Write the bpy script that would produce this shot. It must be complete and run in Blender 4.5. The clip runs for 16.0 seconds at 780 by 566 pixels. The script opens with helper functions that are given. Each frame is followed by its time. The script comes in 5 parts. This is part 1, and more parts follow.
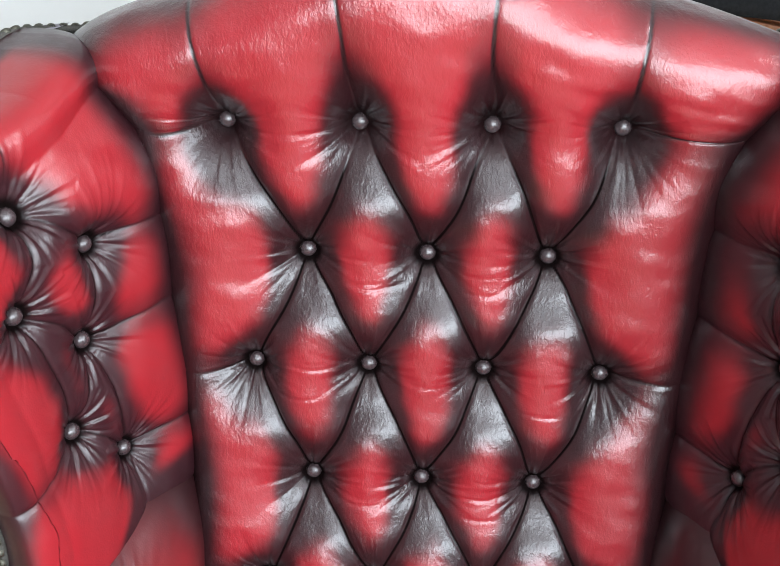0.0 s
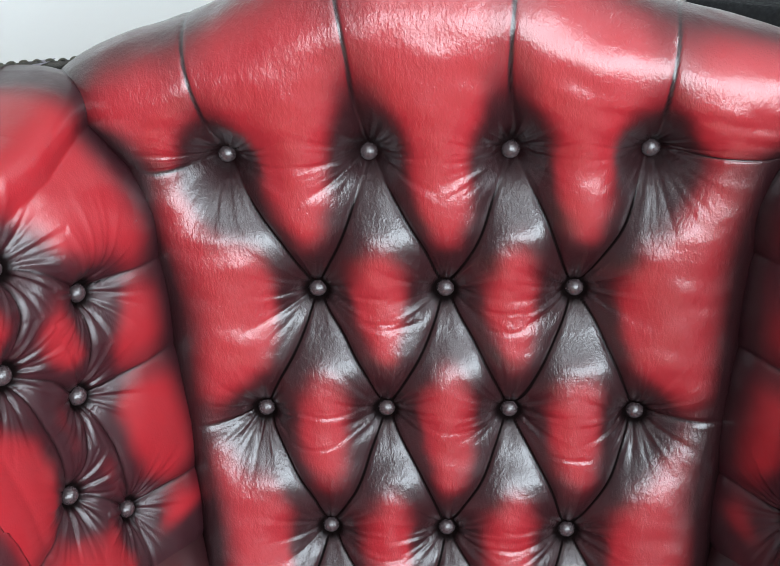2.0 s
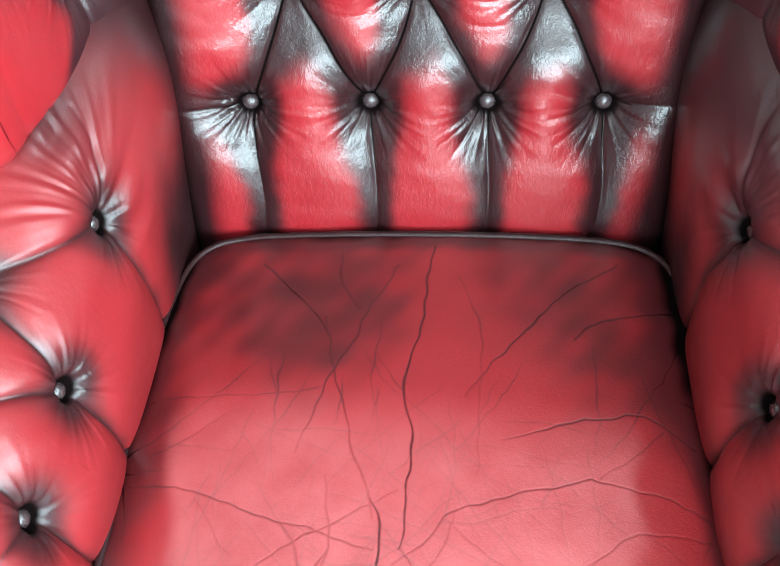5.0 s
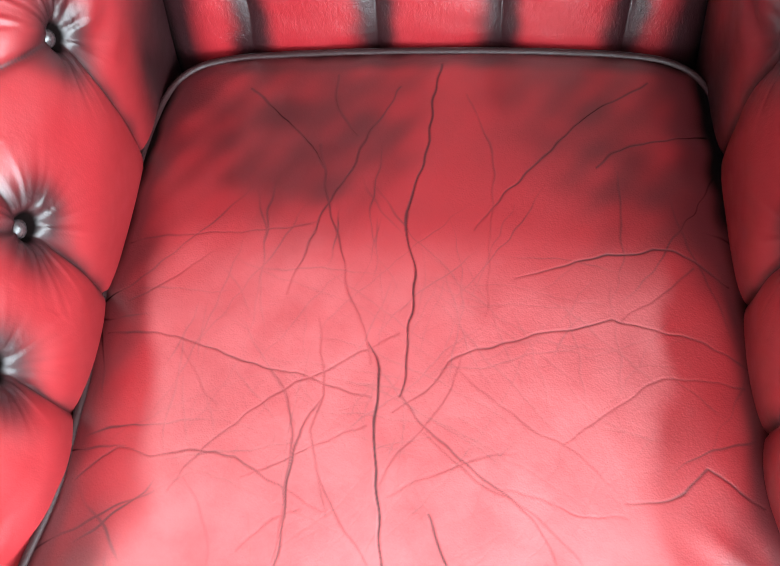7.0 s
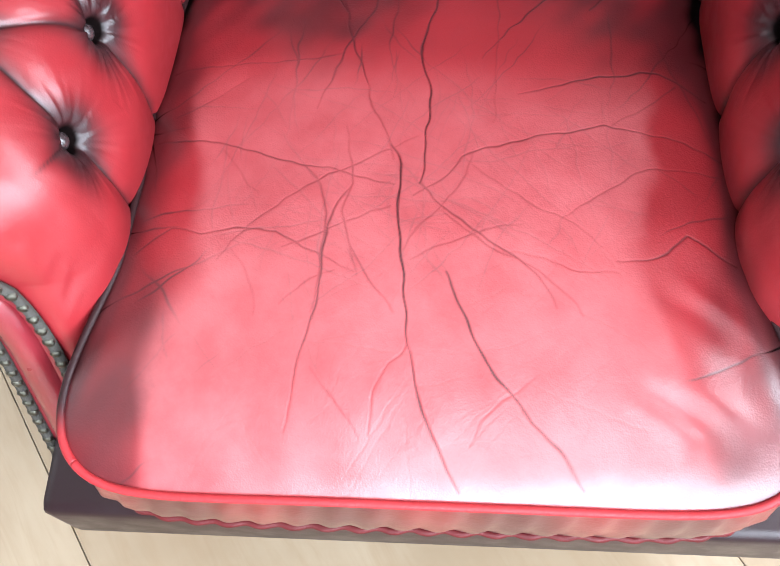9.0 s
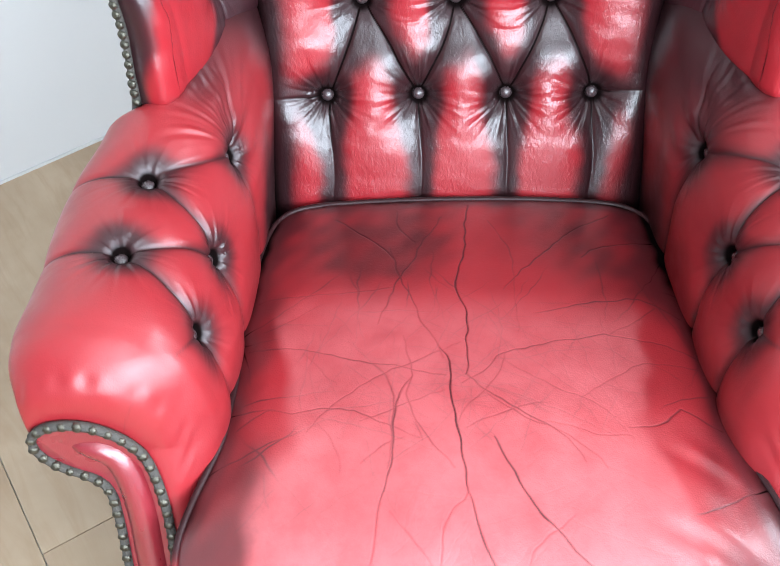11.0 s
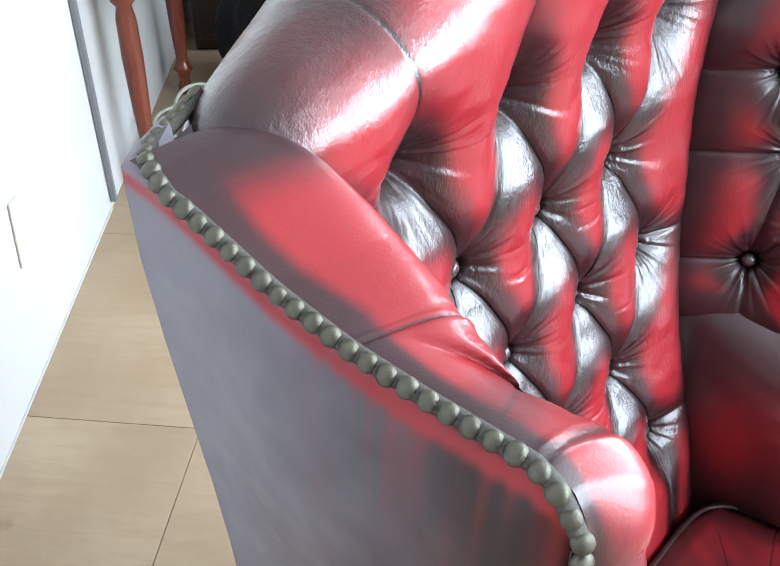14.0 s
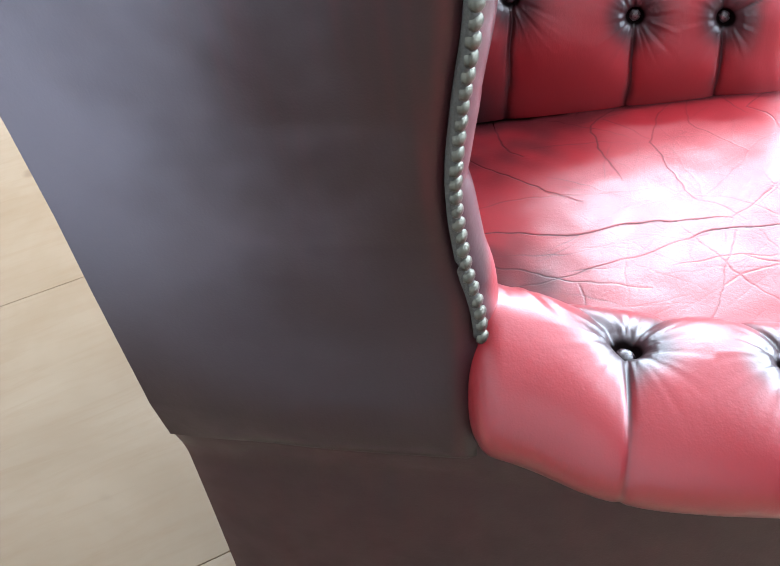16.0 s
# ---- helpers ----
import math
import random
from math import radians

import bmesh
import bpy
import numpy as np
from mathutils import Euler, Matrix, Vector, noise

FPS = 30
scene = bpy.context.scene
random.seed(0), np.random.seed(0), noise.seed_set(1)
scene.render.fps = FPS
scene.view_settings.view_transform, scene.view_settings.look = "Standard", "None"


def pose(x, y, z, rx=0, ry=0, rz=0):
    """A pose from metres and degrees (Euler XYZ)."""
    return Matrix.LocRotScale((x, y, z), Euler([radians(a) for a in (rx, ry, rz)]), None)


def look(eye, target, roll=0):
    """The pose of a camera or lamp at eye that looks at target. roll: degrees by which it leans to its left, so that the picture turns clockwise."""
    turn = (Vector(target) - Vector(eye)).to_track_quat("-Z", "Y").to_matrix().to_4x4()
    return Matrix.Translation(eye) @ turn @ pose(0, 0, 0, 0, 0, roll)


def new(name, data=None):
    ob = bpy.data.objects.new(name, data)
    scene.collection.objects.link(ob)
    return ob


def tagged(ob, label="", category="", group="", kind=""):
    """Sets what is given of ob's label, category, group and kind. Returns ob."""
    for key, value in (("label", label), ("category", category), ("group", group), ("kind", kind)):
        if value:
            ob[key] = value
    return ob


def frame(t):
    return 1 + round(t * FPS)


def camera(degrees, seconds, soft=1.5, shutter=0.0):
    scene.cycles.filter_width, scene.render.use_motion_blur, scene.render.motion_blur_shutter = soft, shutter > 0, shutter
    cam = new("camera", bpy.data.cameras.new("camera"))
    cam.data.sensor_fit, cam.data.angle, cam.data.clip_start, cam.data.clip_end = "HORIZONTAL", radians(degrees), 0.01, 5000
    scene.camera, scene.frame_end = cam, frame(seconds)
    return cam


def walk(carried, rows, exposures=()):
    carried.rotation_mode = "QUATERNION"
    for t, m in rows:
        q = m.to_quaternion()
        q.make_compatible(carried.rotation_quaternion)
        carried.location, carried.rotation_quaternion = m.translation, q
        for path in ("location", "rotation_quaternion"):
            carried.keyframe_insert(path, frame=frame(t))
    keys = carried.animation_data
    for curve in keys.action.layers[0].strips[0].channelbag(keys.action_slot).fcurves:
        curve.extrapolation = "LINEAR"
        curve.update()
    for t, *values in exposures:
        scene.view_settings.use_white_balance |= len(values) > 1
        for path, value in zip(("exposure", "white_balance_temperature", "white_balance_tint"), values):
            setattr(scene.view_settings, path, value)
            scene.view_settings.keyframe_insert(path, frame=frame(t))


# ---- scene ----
cam = camera(45.40, 16.0, soft=1.0)
# seconds, eye x y z in metres, yaw to the left, pitch up, roll in degrees
ROWS = [
    (0, 0.0322, -0.7528, 1.2520, 5.105, -29.262, -0.467),
    (0.5, 0.0466, -0.7151, 1.2657, 4.755, -27.900, -2.116),
    (1, 0.0337, -0.7118, 1.2716, 4.743, -27.552, -2.238),
    (1.5, 0.0329, -0.7058, 1.2716, 5.290, -27.313, -2.447),
    (2, 0.0173, -0.6958, 1.2327, 5.393, -27.587, -2.673),
    (2.5, 0.0157, -0.6882, 1.1970, 5.419, -29.288, -2.709),
    (3, 0.0143, -0.6927, 1.1609, 4.906, -31.933, -2.607),
    (3.5, 0.0176, -0.6986, 1.1408, 4.814, -36.292, -2.678),
    (4, 0.0200, -0.7034, 1.1263, 4.781, -37.679, -2.709),
    (4.5, 0.0337, -0.7240, 1.1026, 6.168, -44.921, -3.690),
    (4.7, 0.0385, -0.6958, 1.1246, 6.923, -50.738, -4.598),
    (6.8, 0.0447, -0.6269, 1.0403, 12.194, -64.992, -10.057),
    (7, 0.0477, -0.6360, 1.0414, 12.801, -65.434, -10.581),
    (7.5, 0.0484, -0.6713, 1.0388, 12.457, -66.449, -10.098),
    (8, 0.0462, -0.7119, 1.0477, 11.751, -67.315, -9.218),
    (8.2, 0.0527, -0.7242, 1.0556, 12.870, -67.600, -10.340),
    (10.3, -0.0223, -1.0122, 1.0608, 4.606, -52.449, -3.955),
    (10.5, -0.0257, -1.0149, 1.0970, 3.963, -50.357, -3.499),
    (11, -0.0576, -1.0571, 1.1498, 2.182, -44.913, -1.917),
    (11.5, -0.1116, -1.0201, 1.1637, 1.556, -41.174, -1.866),
    (12, -0.1902, -0.8441, 1.1937, 0.555, -37.443, -2.027),
    (12.5, -0.2803, -0.7077, 1.2372, -5.191, -37.193, -0.038),
    (13, -0.4608, -0.5418, 1.2582, -23.359, -36.058, 0.738),
    (13.5, -0.5435, -0.4042, 1.2468, -32.708, -35.705, -1.152),
    (14, -0.6156, -0.2838, 1.2738, -50.016, -37.383, 0.122),
    (14.5, -0.7013, -0.1912, 1.2579, -67.748, -41.527, -0.695),
    (15, -0.7637, -0.1742, 1.2203, -76.412, -42.093, -1.436),
    (15.5, -0.7578, -0.2000, 1.1274, -76.635, -42.387, -4.412),
    (16, -0.7823, -0.2249, 1.0232, -79.183, -43.016, -5.016),
]


def eye_pose(x, y, z, yaw, pitch, roll):
    a, b = radians(yaw), radians(pitch)
    ahead = Vector((-math.sin(a) * math.cos(b), math.cos(a) * math.cos(b), math.sin(b)))
    return look((x, y, z), Vector((x, y, z)) + ahead, roll)


# the phone's own exposure and white balance along the way: seconds, stops, kelvin, tint
EXPOSURES = [(0.0, -0.13, 6200, 8), (0.5, -0.28, 6200, 8), (1.5, -0.38, 6200, 8), (2.0, -0.26, 6100, 6),
             (2.5, 0.17, 5900, 2), (3.5, 0.47, 5700, -8), (4.5, 0.44, 5700, -8), (7.0, 0.55, 6000, 0),
             (8.0, 0.36, 6000, 6), (10.5, 0.29, 5900, 10), (11.5, 0.36, 6000, 8), (12.5, 0.52, 5900, 6),
             (13.5, 0.45, 5900, 6), (14.5, 0.60, 5900, 6), (15.0, 0.68, 5700, 8), (16.0, 0.66, 5600, 8)]
walk(cam, [(t, eye_pose(*r)) for t, *r in ROWS], EXPOSURES)

# ------------------------------------------------------------------ light
WALL_YAW = 40.6
WD = Vector((math.cos(radians(WALL_YAW)), math.sin(radians(WALL_YAW)), 0.0))   # along the white wall
WN = Vector((-WD.y, WD.x, 0.0))                                               # from the room into the wall
W0 = Vector((-0.846, 0.411, 0.0))                                             # a point at the foot of the wall
ROOM = Matrix.Translation(W0) @ Matrix.Rotation(radians(WALL_YAW), 4, "Z")    # room axes: x along the wall, -y into the room
CEIL = 2.45

world = bpy.data.worlds.new("daylight")
world.use_nodes = True
scene.world = world
sky = world.node_tree.nodes.new("ShaderNodeTexSky")
sky.sky_type, sky.sun_disc, sky.sun_elevation, sky.sun_rotation = "NISHITA", False, radians(40), radians(200)
world.node_tree.links.new(sky.outputs[0], world.node_tree.nodes["Background"].inputs[0])
world.node_tree.nodes["Background"].inputs[1].default_value = 0.12


def area(name, m, sx, sy, watts, colour):
    lamp = bpy.data.lights.new(name, "AREA")
    lamp.shape, lamp.size, lamp.size_y, lamp.energy, lamp.color = "RECTANGLE", sx, sy, watts, colour
    ob = new(name, lamp)
    ob.matrix_world = m
    return ob


# unseen, added to match highlights: two windows in the wall across the room and three ceiling panels
area("window_light_1", ROOM @ Matrix.Translation((1.98, -2.98, 1.36)) @ Euler((radians(90), 0, 0)).to_matrix().to_4x4(), 1.5, 1.16, 78, (0.90, 0.96, 1.0))
area("window_light_2", ROOM @ Matrix.Translation((-0.65, -2.98, 1.36)) @ Euler((radians(90), 0, 0)).to_matrix().to_4x4(), 3.1, 1.16, 158, (0.90, 0.96, 1.0))
PANELS = [(-0.45, -2.12, 10), (-0.95, -2.70, 10), (2.25, -2.45, 44)]
for px_, py_, watts_ in PANELS:
    area("ceiling_panel_light", ROOM @ Matrix.Translation((px_, py_, CEIL - 0.045)), 1.14, 0.54, watts_, (0.92, 0.97, 1.0))


# ------------------------------------------------------------------ materials
def material(name):
    m = bpy.data.materials.new(name)
    m.use_nodes = True
    return m, m.node_tree.nodes, m.node_tree.links, m.node_tree.nodes["Principled BSDF"]


def node(nodes, kind, **values):
    n = nodes.new(kind)
    for k, v in values.items():
        n.inputs[k.replace("_", " ")].default_value = v
    return n


def mix(nodes, links, fac, a, b):
    n = nodes.new("ShaderNodeMix")
    n.data_type = "RGBA"
    for socket, v in ((n.inputs[0], fac), (n.inputs[6], a), (n.inputs[7], b)):
        if isinstance(v, (int, float)):
            socket.default_value = v
        elif isinstance(v, tuple):
            socket.default_value = (*v, 1.0)
        else:
            links.new(v, socket)
    return n.outputs[2]


def ramp(nodes, links, src, lo, hi, a=0.0, b=1.0):
    n = nodes.new("ShaderNodeMapRange")
    n.interpolation_type = "SMOOTHSTEP"
    n.inputs[1].default_value, n.inputs[2].default_value, n.inputs[3].default_value, n.inputs[4].default_value = lo, hi, a, b
    links.new(src, n.inputs[0])
    return n.outputs[0]


def math_node(nodes, links, op, a, b=0.0):
    n = nodes.new("ShaderNodeMath")
    n.operation = op
    for s, v in zip(n.inputs, (a, b)):
        if isinstance(v, (int, float)):
            s.default_value = v
        else:
            links.new(v, s)
    return n.outputs[0]


def coords(nodes, links, scale=(1, 1, 1)):
    tc, mp = nodes.new("ShaderNodeTexCoord"), nodes.new("ShaderNodeMapping")
    mp.inputs["Scale"].default_value = scale
    links.new(tc.outputs["Object"], mp.inputs[0])
    return mp.outputs[0]


def noise_tex(nodes, links, vec, scale, detail=4.0, rough=0.55, distort=0.0):
    n = nodes.new("ShaderNodeTexNoise")
    n.inputs["Scale"].default_value, n.inputs["Detail"].default_value, n.inputs["Roughness"].default_value = scale, detail, rough
    n.inputs["Distortion"].default_value = distort
    links.new(vec, n.inputs["Vector"])
    return n.outputs[0]


def bump(nodes, links, height, strength, distance, normal=None):
    n = nodes.new("ShaderNodeBump")
    n.inputs["Strength"].default_value, n.inputs["Distance"].default_value = strength, distance
    links.new(height, n.inputs["Height"])
    if normal is not None:
        links.new(normal, n.inputs["Normal"])
    return n.outputs[0]


RED, DARK = (0.33, 0.023, 0.030), (0.028, 0.0075, 0.0090)


def leather(name, red=RED, dark=DARK, rough=(0.30, 0.42), grain=0.18, streak=0.0, coat=0.4, spec=0.6, coat_rough=0.27, rear_sheen=None, micro=0.38, worn=None):
    """Antique rub-off leather: dyed dark, rubbed to red on the crowns, fold shade painted in (one vertex attribute),
    with pores and fine creases.
    """
    m, nodes, links, bsdf = material(name)
    vec = coords(nodes, links)
    at = nodes.new("ShaderNodeAttribute")
    at.attribute_name = "dye_shade"
    # values below zero paint fold and pit shade near-black, without shine
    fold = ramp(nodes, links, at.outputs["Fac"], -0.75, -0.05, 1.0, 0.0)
    cloud = noise_tex(nodes, links, vec, 14, 2, 0.5, 0.3)
    fine = noise_tex(nodes, links, vec, 120, 3, 0.6)
    d = math_node(nodes, links, "ADD", at.outputs["Fac"], math_node(nodes, links, "MULTIPLY", math_node(nodes, links, "SUBTRACT", cloud, 0.5), 0.11))
    d = math_node(nodes, links, "ADD", d, math_node(nodes, links, "MULTIPLY", math_node(nodes, links, "SUBTRACT", fine, 0.5), 0.03))
    if streak:
        brushed = noise_tex(nodes, links, coords(nodes, links, (60, 60, 5)), 1.0, 3, 0.6)
        d = math_node(nodes, links, "ADD", d, math_node(nodes, links, "MULTIPLY", math_node(nodes, links, "SUBTRACT", brushed, 0.5), streak))
    deep = ramp(nodes, links, d, 0.0, 1.0)
    if rear_sheen:
        # violet-grey sheen painted into the hide's colour towards its rear edge and top
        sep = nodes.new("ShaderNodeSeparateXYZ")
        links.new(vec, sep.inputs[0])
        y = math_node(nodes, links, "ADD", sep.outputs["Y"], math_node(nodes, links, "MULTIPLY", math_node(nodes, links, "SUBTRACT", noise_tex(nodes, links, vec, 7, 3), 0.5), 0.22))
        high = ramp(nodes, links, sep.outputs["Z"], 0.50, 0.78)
        dark = mix(nodes, links, math_node(nodes, links, "MULTIPLY", ramp(nodes, links, y, -0.16, 0.03), high), dark, rear_sheen)
    col = mix(nodes, links, deep, dark, red)
    col = mix(nodes, links, math_node(nodes, links, "MULTIPLY", ramp(nodes, links, noise_tex(nodes, links, vec, 5, 2), 0.45, 0.7), math_node(nodes, links, "MULTIPLY", deep, 0.3)), col, tuple(0.72 * c for c in red))
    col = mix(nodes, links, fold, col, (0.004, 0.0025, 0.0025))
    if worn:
        # the sat-on middle, paler: lost finish and a pink sheen, both put into the colour
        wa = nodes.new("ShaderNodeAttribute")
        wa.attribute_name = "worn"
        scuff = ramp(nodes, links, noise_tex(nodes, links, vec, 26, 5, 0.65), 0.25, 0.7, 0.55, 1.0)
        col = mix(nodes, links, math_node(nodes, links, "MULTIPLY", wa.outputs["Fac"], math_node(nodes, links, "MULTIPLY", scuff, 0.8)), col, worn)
    links.new(col, bsdf.inputs["Base Color"])
    links.new(ramp(nodes, links, noise_tex(nodes, links, vec, 35, 3), 0.3, 0.7, *rough), bsdf.inputs["Roughness"])
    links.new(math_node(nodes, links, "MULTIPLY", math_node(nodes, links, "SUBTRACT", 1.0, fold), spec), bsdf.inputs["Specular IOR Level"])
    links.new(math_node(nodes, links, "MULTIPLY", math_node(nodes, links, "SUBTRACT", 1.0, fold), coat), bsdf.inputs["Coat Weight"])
    bsdf.inputs["Coat Roughness"].default_value = coat_rough
    vor = nodes.new("ShaderNodeTexVoronoi")
    vor.inputs["Scale"].default_value = 620
    links.new(vec, vor.inputs["Vector"])
    n1 = bump(nodes, links, vor.outputs["Distance"], grain, 0.0004)
    wr = noise_tex(nodes, links, coords(nodes, links, (210, 210, 105)), 1.0, 3, 0.6, 0.25)
    n2 = bump(nodes, links, wr, micro, 0.0014, n1)
    fibre = noise_tex(nodes, links, coords(nodes, links, (640, 640, 190)), 1.0, 2, 0.6, 0.4)
    n2 = bump(nodes, links, fibre, micro * 0.7, 0.0006, n2)
    links.new(n2, bsdf.inputs["Normal"])
    links.new(n2, bsdf.inputs["Coat Normal"])
    return m


def plain(name, colour, rough=0.5, metal=0.0, vary=0.15, scale=20.0, relief=0.1, spec=0.5):
    m, nodes, links, bsdf = material(name)
    vec = coords(nodes, links)
    n = noise_tex(nodes, links, vec, scale, 5, 0.6)
    links.new(mix(nodes, links, n, tuple(c * (1 - vary) for c in colour), tuple(min(1, c * (1 + vary)) for c in colour)), bsdf.inputs["Base Color"])
    links.new(ramp(nodes, links, noise_tex(nodes, links, vec, scale * 2.7, 3), 0.3, 0.7, rough * 0.8, min(1, rough * 1.2)), bsdf.inputs["Roughness"])
    bsdf.inputs["Metallic"].default_value = metal
    bsdf.inputs["Specular IOR Level"].default_value = spec
    if relief:
        links.new(bump(nodes, links, noise_tex(nodes, links, vec, scale * 12, 4), relief, 0.001), bsdf.inputs["Normal"])
    return m


def wood(name, a, b, rough=0.4, along="z", ring=9.0):
    m, nodes, links, bsdf = material(name)
    s = {"x": (ring * 0.1, ring, ring), "y": (ring, ring * 0.1, ring), "z": (ring, ring, ring * 0.1)}[along]
    g = noise_tex(nodes, links, coords(nodes, links, s), 3.0, 8, 0.65, 1.5)
    f = noise_tex(nodes, links, coords(nodes, links, tuple(8 * v for v in s)), 4.0, 4, 0.7)
    c = mix(nodes, links, ramp(nodes, links, g, 0.3, 0.7), a, b)
    c = mix(nodes, links, math_node(nodes, links, "MULTIPLY", f, 0.35), c, tuple(0.55 * v for v in a))
    links.new(c, bsdf.inputs["Base Color"])
    bsdf.inputs["Roughness"].default_value = rough
    links.new(bump(nodes, links, f, 0.12, 0.001), bsdf.inputs["Normal"])
    return m


M_LEATHER = leather("oxblood_leather", red=(0.275, 0.0125, 0.0185), dark=(0.019, 0.0040, 0.0054), rough=(0.34, 0.46), coat=0.9, coat_rough=0.22, spec=0.35, micro=0.44)
M_WING = leather("wing_leather", red=(0.27, 0.0115, 0.017), dark=(0.026, 0.0060, 0.0085), rough=(0.34, 0.46), grain=0.12, micro=0.12, coat=0.45, coat_rough=0.23, spec=0.35)
M_ARM = leather("arm_leather", red=(0.265, 0.0165, 0.021), rough=(0.32, 0.44), grain=0.10, micro=0.10, coat=0.25, coat_rough=0.30, spec=0.5)
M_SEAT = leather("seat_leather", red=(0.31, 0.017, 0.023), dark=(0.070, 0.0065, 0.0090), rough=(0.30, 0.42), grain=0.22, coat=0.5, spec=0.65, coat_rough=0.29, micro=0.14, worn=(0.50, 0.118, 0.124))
M_PANEL = leather("panel_leather", red=(0.30, 0.012, 0.022), dark=(0.020, 0.0075, 0.0090), rear_sheen=(0.175, 0.158, 0.192), rough=(0.34, 0.46), grain=0.12, streak=0.10, coat=0.14, coat_rough=0.33, spec=0.32, micro=0.10)
M_FACING = leather("facing_leather", red=(0.30, 0.012, 0.02), dark=(0.20, 0.014, 0.022), rough=(0.26, 0.38), coat=1.0, micro=0.2)
M_BUTTON = leather("button_leather", red=(0.06, 0.03, 0.03), dark=(0.045, 0.030, 0.032), rough=(0.24, 0.34), grain=0.1, coat=0.5)
M_NAIL = plain("aged_brass", (0.115, 0.110, 0.088), 0.44, 1.0, 0.55, 170, 0.4)
M_GIMP = plain("gimp_trim", (0.055, 0.050, 0.042), 0.8, 0, 0.3, 300, 0.5)
M_WALL = plain("white_wall_paint", (0.52, 0.515, 0.50), 0.65, 0, 0.03, 3, 0.06, 0.3)
# ceiling and three walls out of view, toned down to cut bounced light
M_CEIL = plain("unseen_ceiling_tone", (0.60, 0.60, 0.60), 0.8, 0, 0.02, 3, 0.05, 0.2)
M_GREY = plain("unseen_wall_grey", (0.14, 0.14, 0.147), 0.7, 0, 0.04, 3, 0.06, 0.3)
M_SEAM = plain("seam_shadow_gap", (0.36, 0.33, 0.29), 0.8, 0, 0.1)
M_JOINT = plain("wall_joint", (0.46, 0.46, 0.45), 0.8, 0, 0.1)
M_BLACK = plain("black_cloth", (0.010, 0.010, 0.011), 0.75, 0, 0.3, 40, 0.4, 0.2)
M_DESK = wood("desk_wood", (0.27, 0.10, 0.045), (0.42, 0.18, 0.085), 0.38, "z")
M_MAHOG = wood("mahogany", (0.12, 0.026, 0.014), (0.19, 0.045, 0.022), 0.28, "z")
M_CARD = plain("cardboard", (0.50, 0.34, 0.19), 0.85, 0, 0.1, 30, 0.15, 0.2)
M_TEAL = plain("teal_card", (0.22, 0.48, 0.40), 0.5, 0, 0.06, 30)
M_ROPE = plain("grey_green_cord", (0.33, 0.34, 0.28), 0.8, 0, 0.2, 120, 0.4, 0.2)
M_TAPE = plain("masking_tape", (0.62, 0.58, 0.46), 0.6, 0, 0.05, 60)
M_LAMP = plain("lamp_frame", (0.75, 0.75, 0.75), 0.5, 0, 0.02)
M_KNOB = plain("dark_knob", (0.09, 0.04, 0.022), 0.3, 0, 0.2, 80)
M_IRON = plain("dark_iron", (0.03, 0.03, 0.03), 0.45, 0.6, 0.3, 90, 0.3)


def floor_material():
    m, nodes, links, bsdf = material("floor_boards")
    vec = coords(nodes, links)
    blot = noise_tex(nodes, links, vec, 2.6, 5, 0.6, 0.4)
    grain = noise_tex(nodes, links, coords(nodes, links, (3.0, 22.0, 1.0)), 2.0, 6, 0.65, 0.8)
    spots = noise_tex(nodes, links, vec, 9.0, 2, 0.5)
    oi = nodes.new("ShaderNodeObjectInfo")
    c = mix(nodes, links, ramp(nodes, links, blot, 0.3, 0.7), (0.30, 0.215, 0.135), (0.41, 0.315, 0.215))
    c = mix(nodes, links, math_node(nodes, links, "MULTIPLY", ramp(nodes, links, grain, 0.4, 0.75), 0.45), c, (0.27, 0.175, 0.095))
    c = mix(nodes, links, math_node(nodes, links, "MULTIPLY", oi.outputs["Random"], 0.30), c, (0.29, 0.195, 0.115))
    c = mix(nodes, links, math_node(nodes, links, "MULTIPLY", ramp(nodes, links, spots, 0.68, 0.78), 0.5), c, (0.14, 0.085, 0.05))
    links.new(c, bsdf.inputs["Base Color"])
    links.new(ramp(nodes, links, blot, 0.3, 0.7, 0.34, 0.5), bsdf.inputs["Roughness"])
    links.new(bump(nodes, links, grain, 0.08, 0.001), bsdf.inputs["Normal"])
    return m


M_FLOOR = floor_material()


# ------------------------------------------------------------------ mesh helpers
def link(name, me, mat, parent=None, label="", smooth=True):
    ob = new(name, me)
    me.materials.append(mat)
    if smooth:
        me.polygons.foreach_set("use_smooth", np.ones(len(me.polygons), dtype=bool))
    if parent is not None:
        ob.parent = parent
    return tagged(ob, label) if label else ob


def part(name, bm, mat, parent=None, label="", smooth=True):
    me = bpy.data.meshes.new(name)
    bmesh.ops.recalc_face_normals(bm, faces=bm.faces)
    bm.to_mesh(me)
    bm.free()
    return link(name, me, mat, parent, label, smooth)


def thing(name, label, category, at=(0, 0, 0), group="", kind=""):
    ob = new(name)
    ob.location = at
    return tagged(ob, label, category, group, kind)


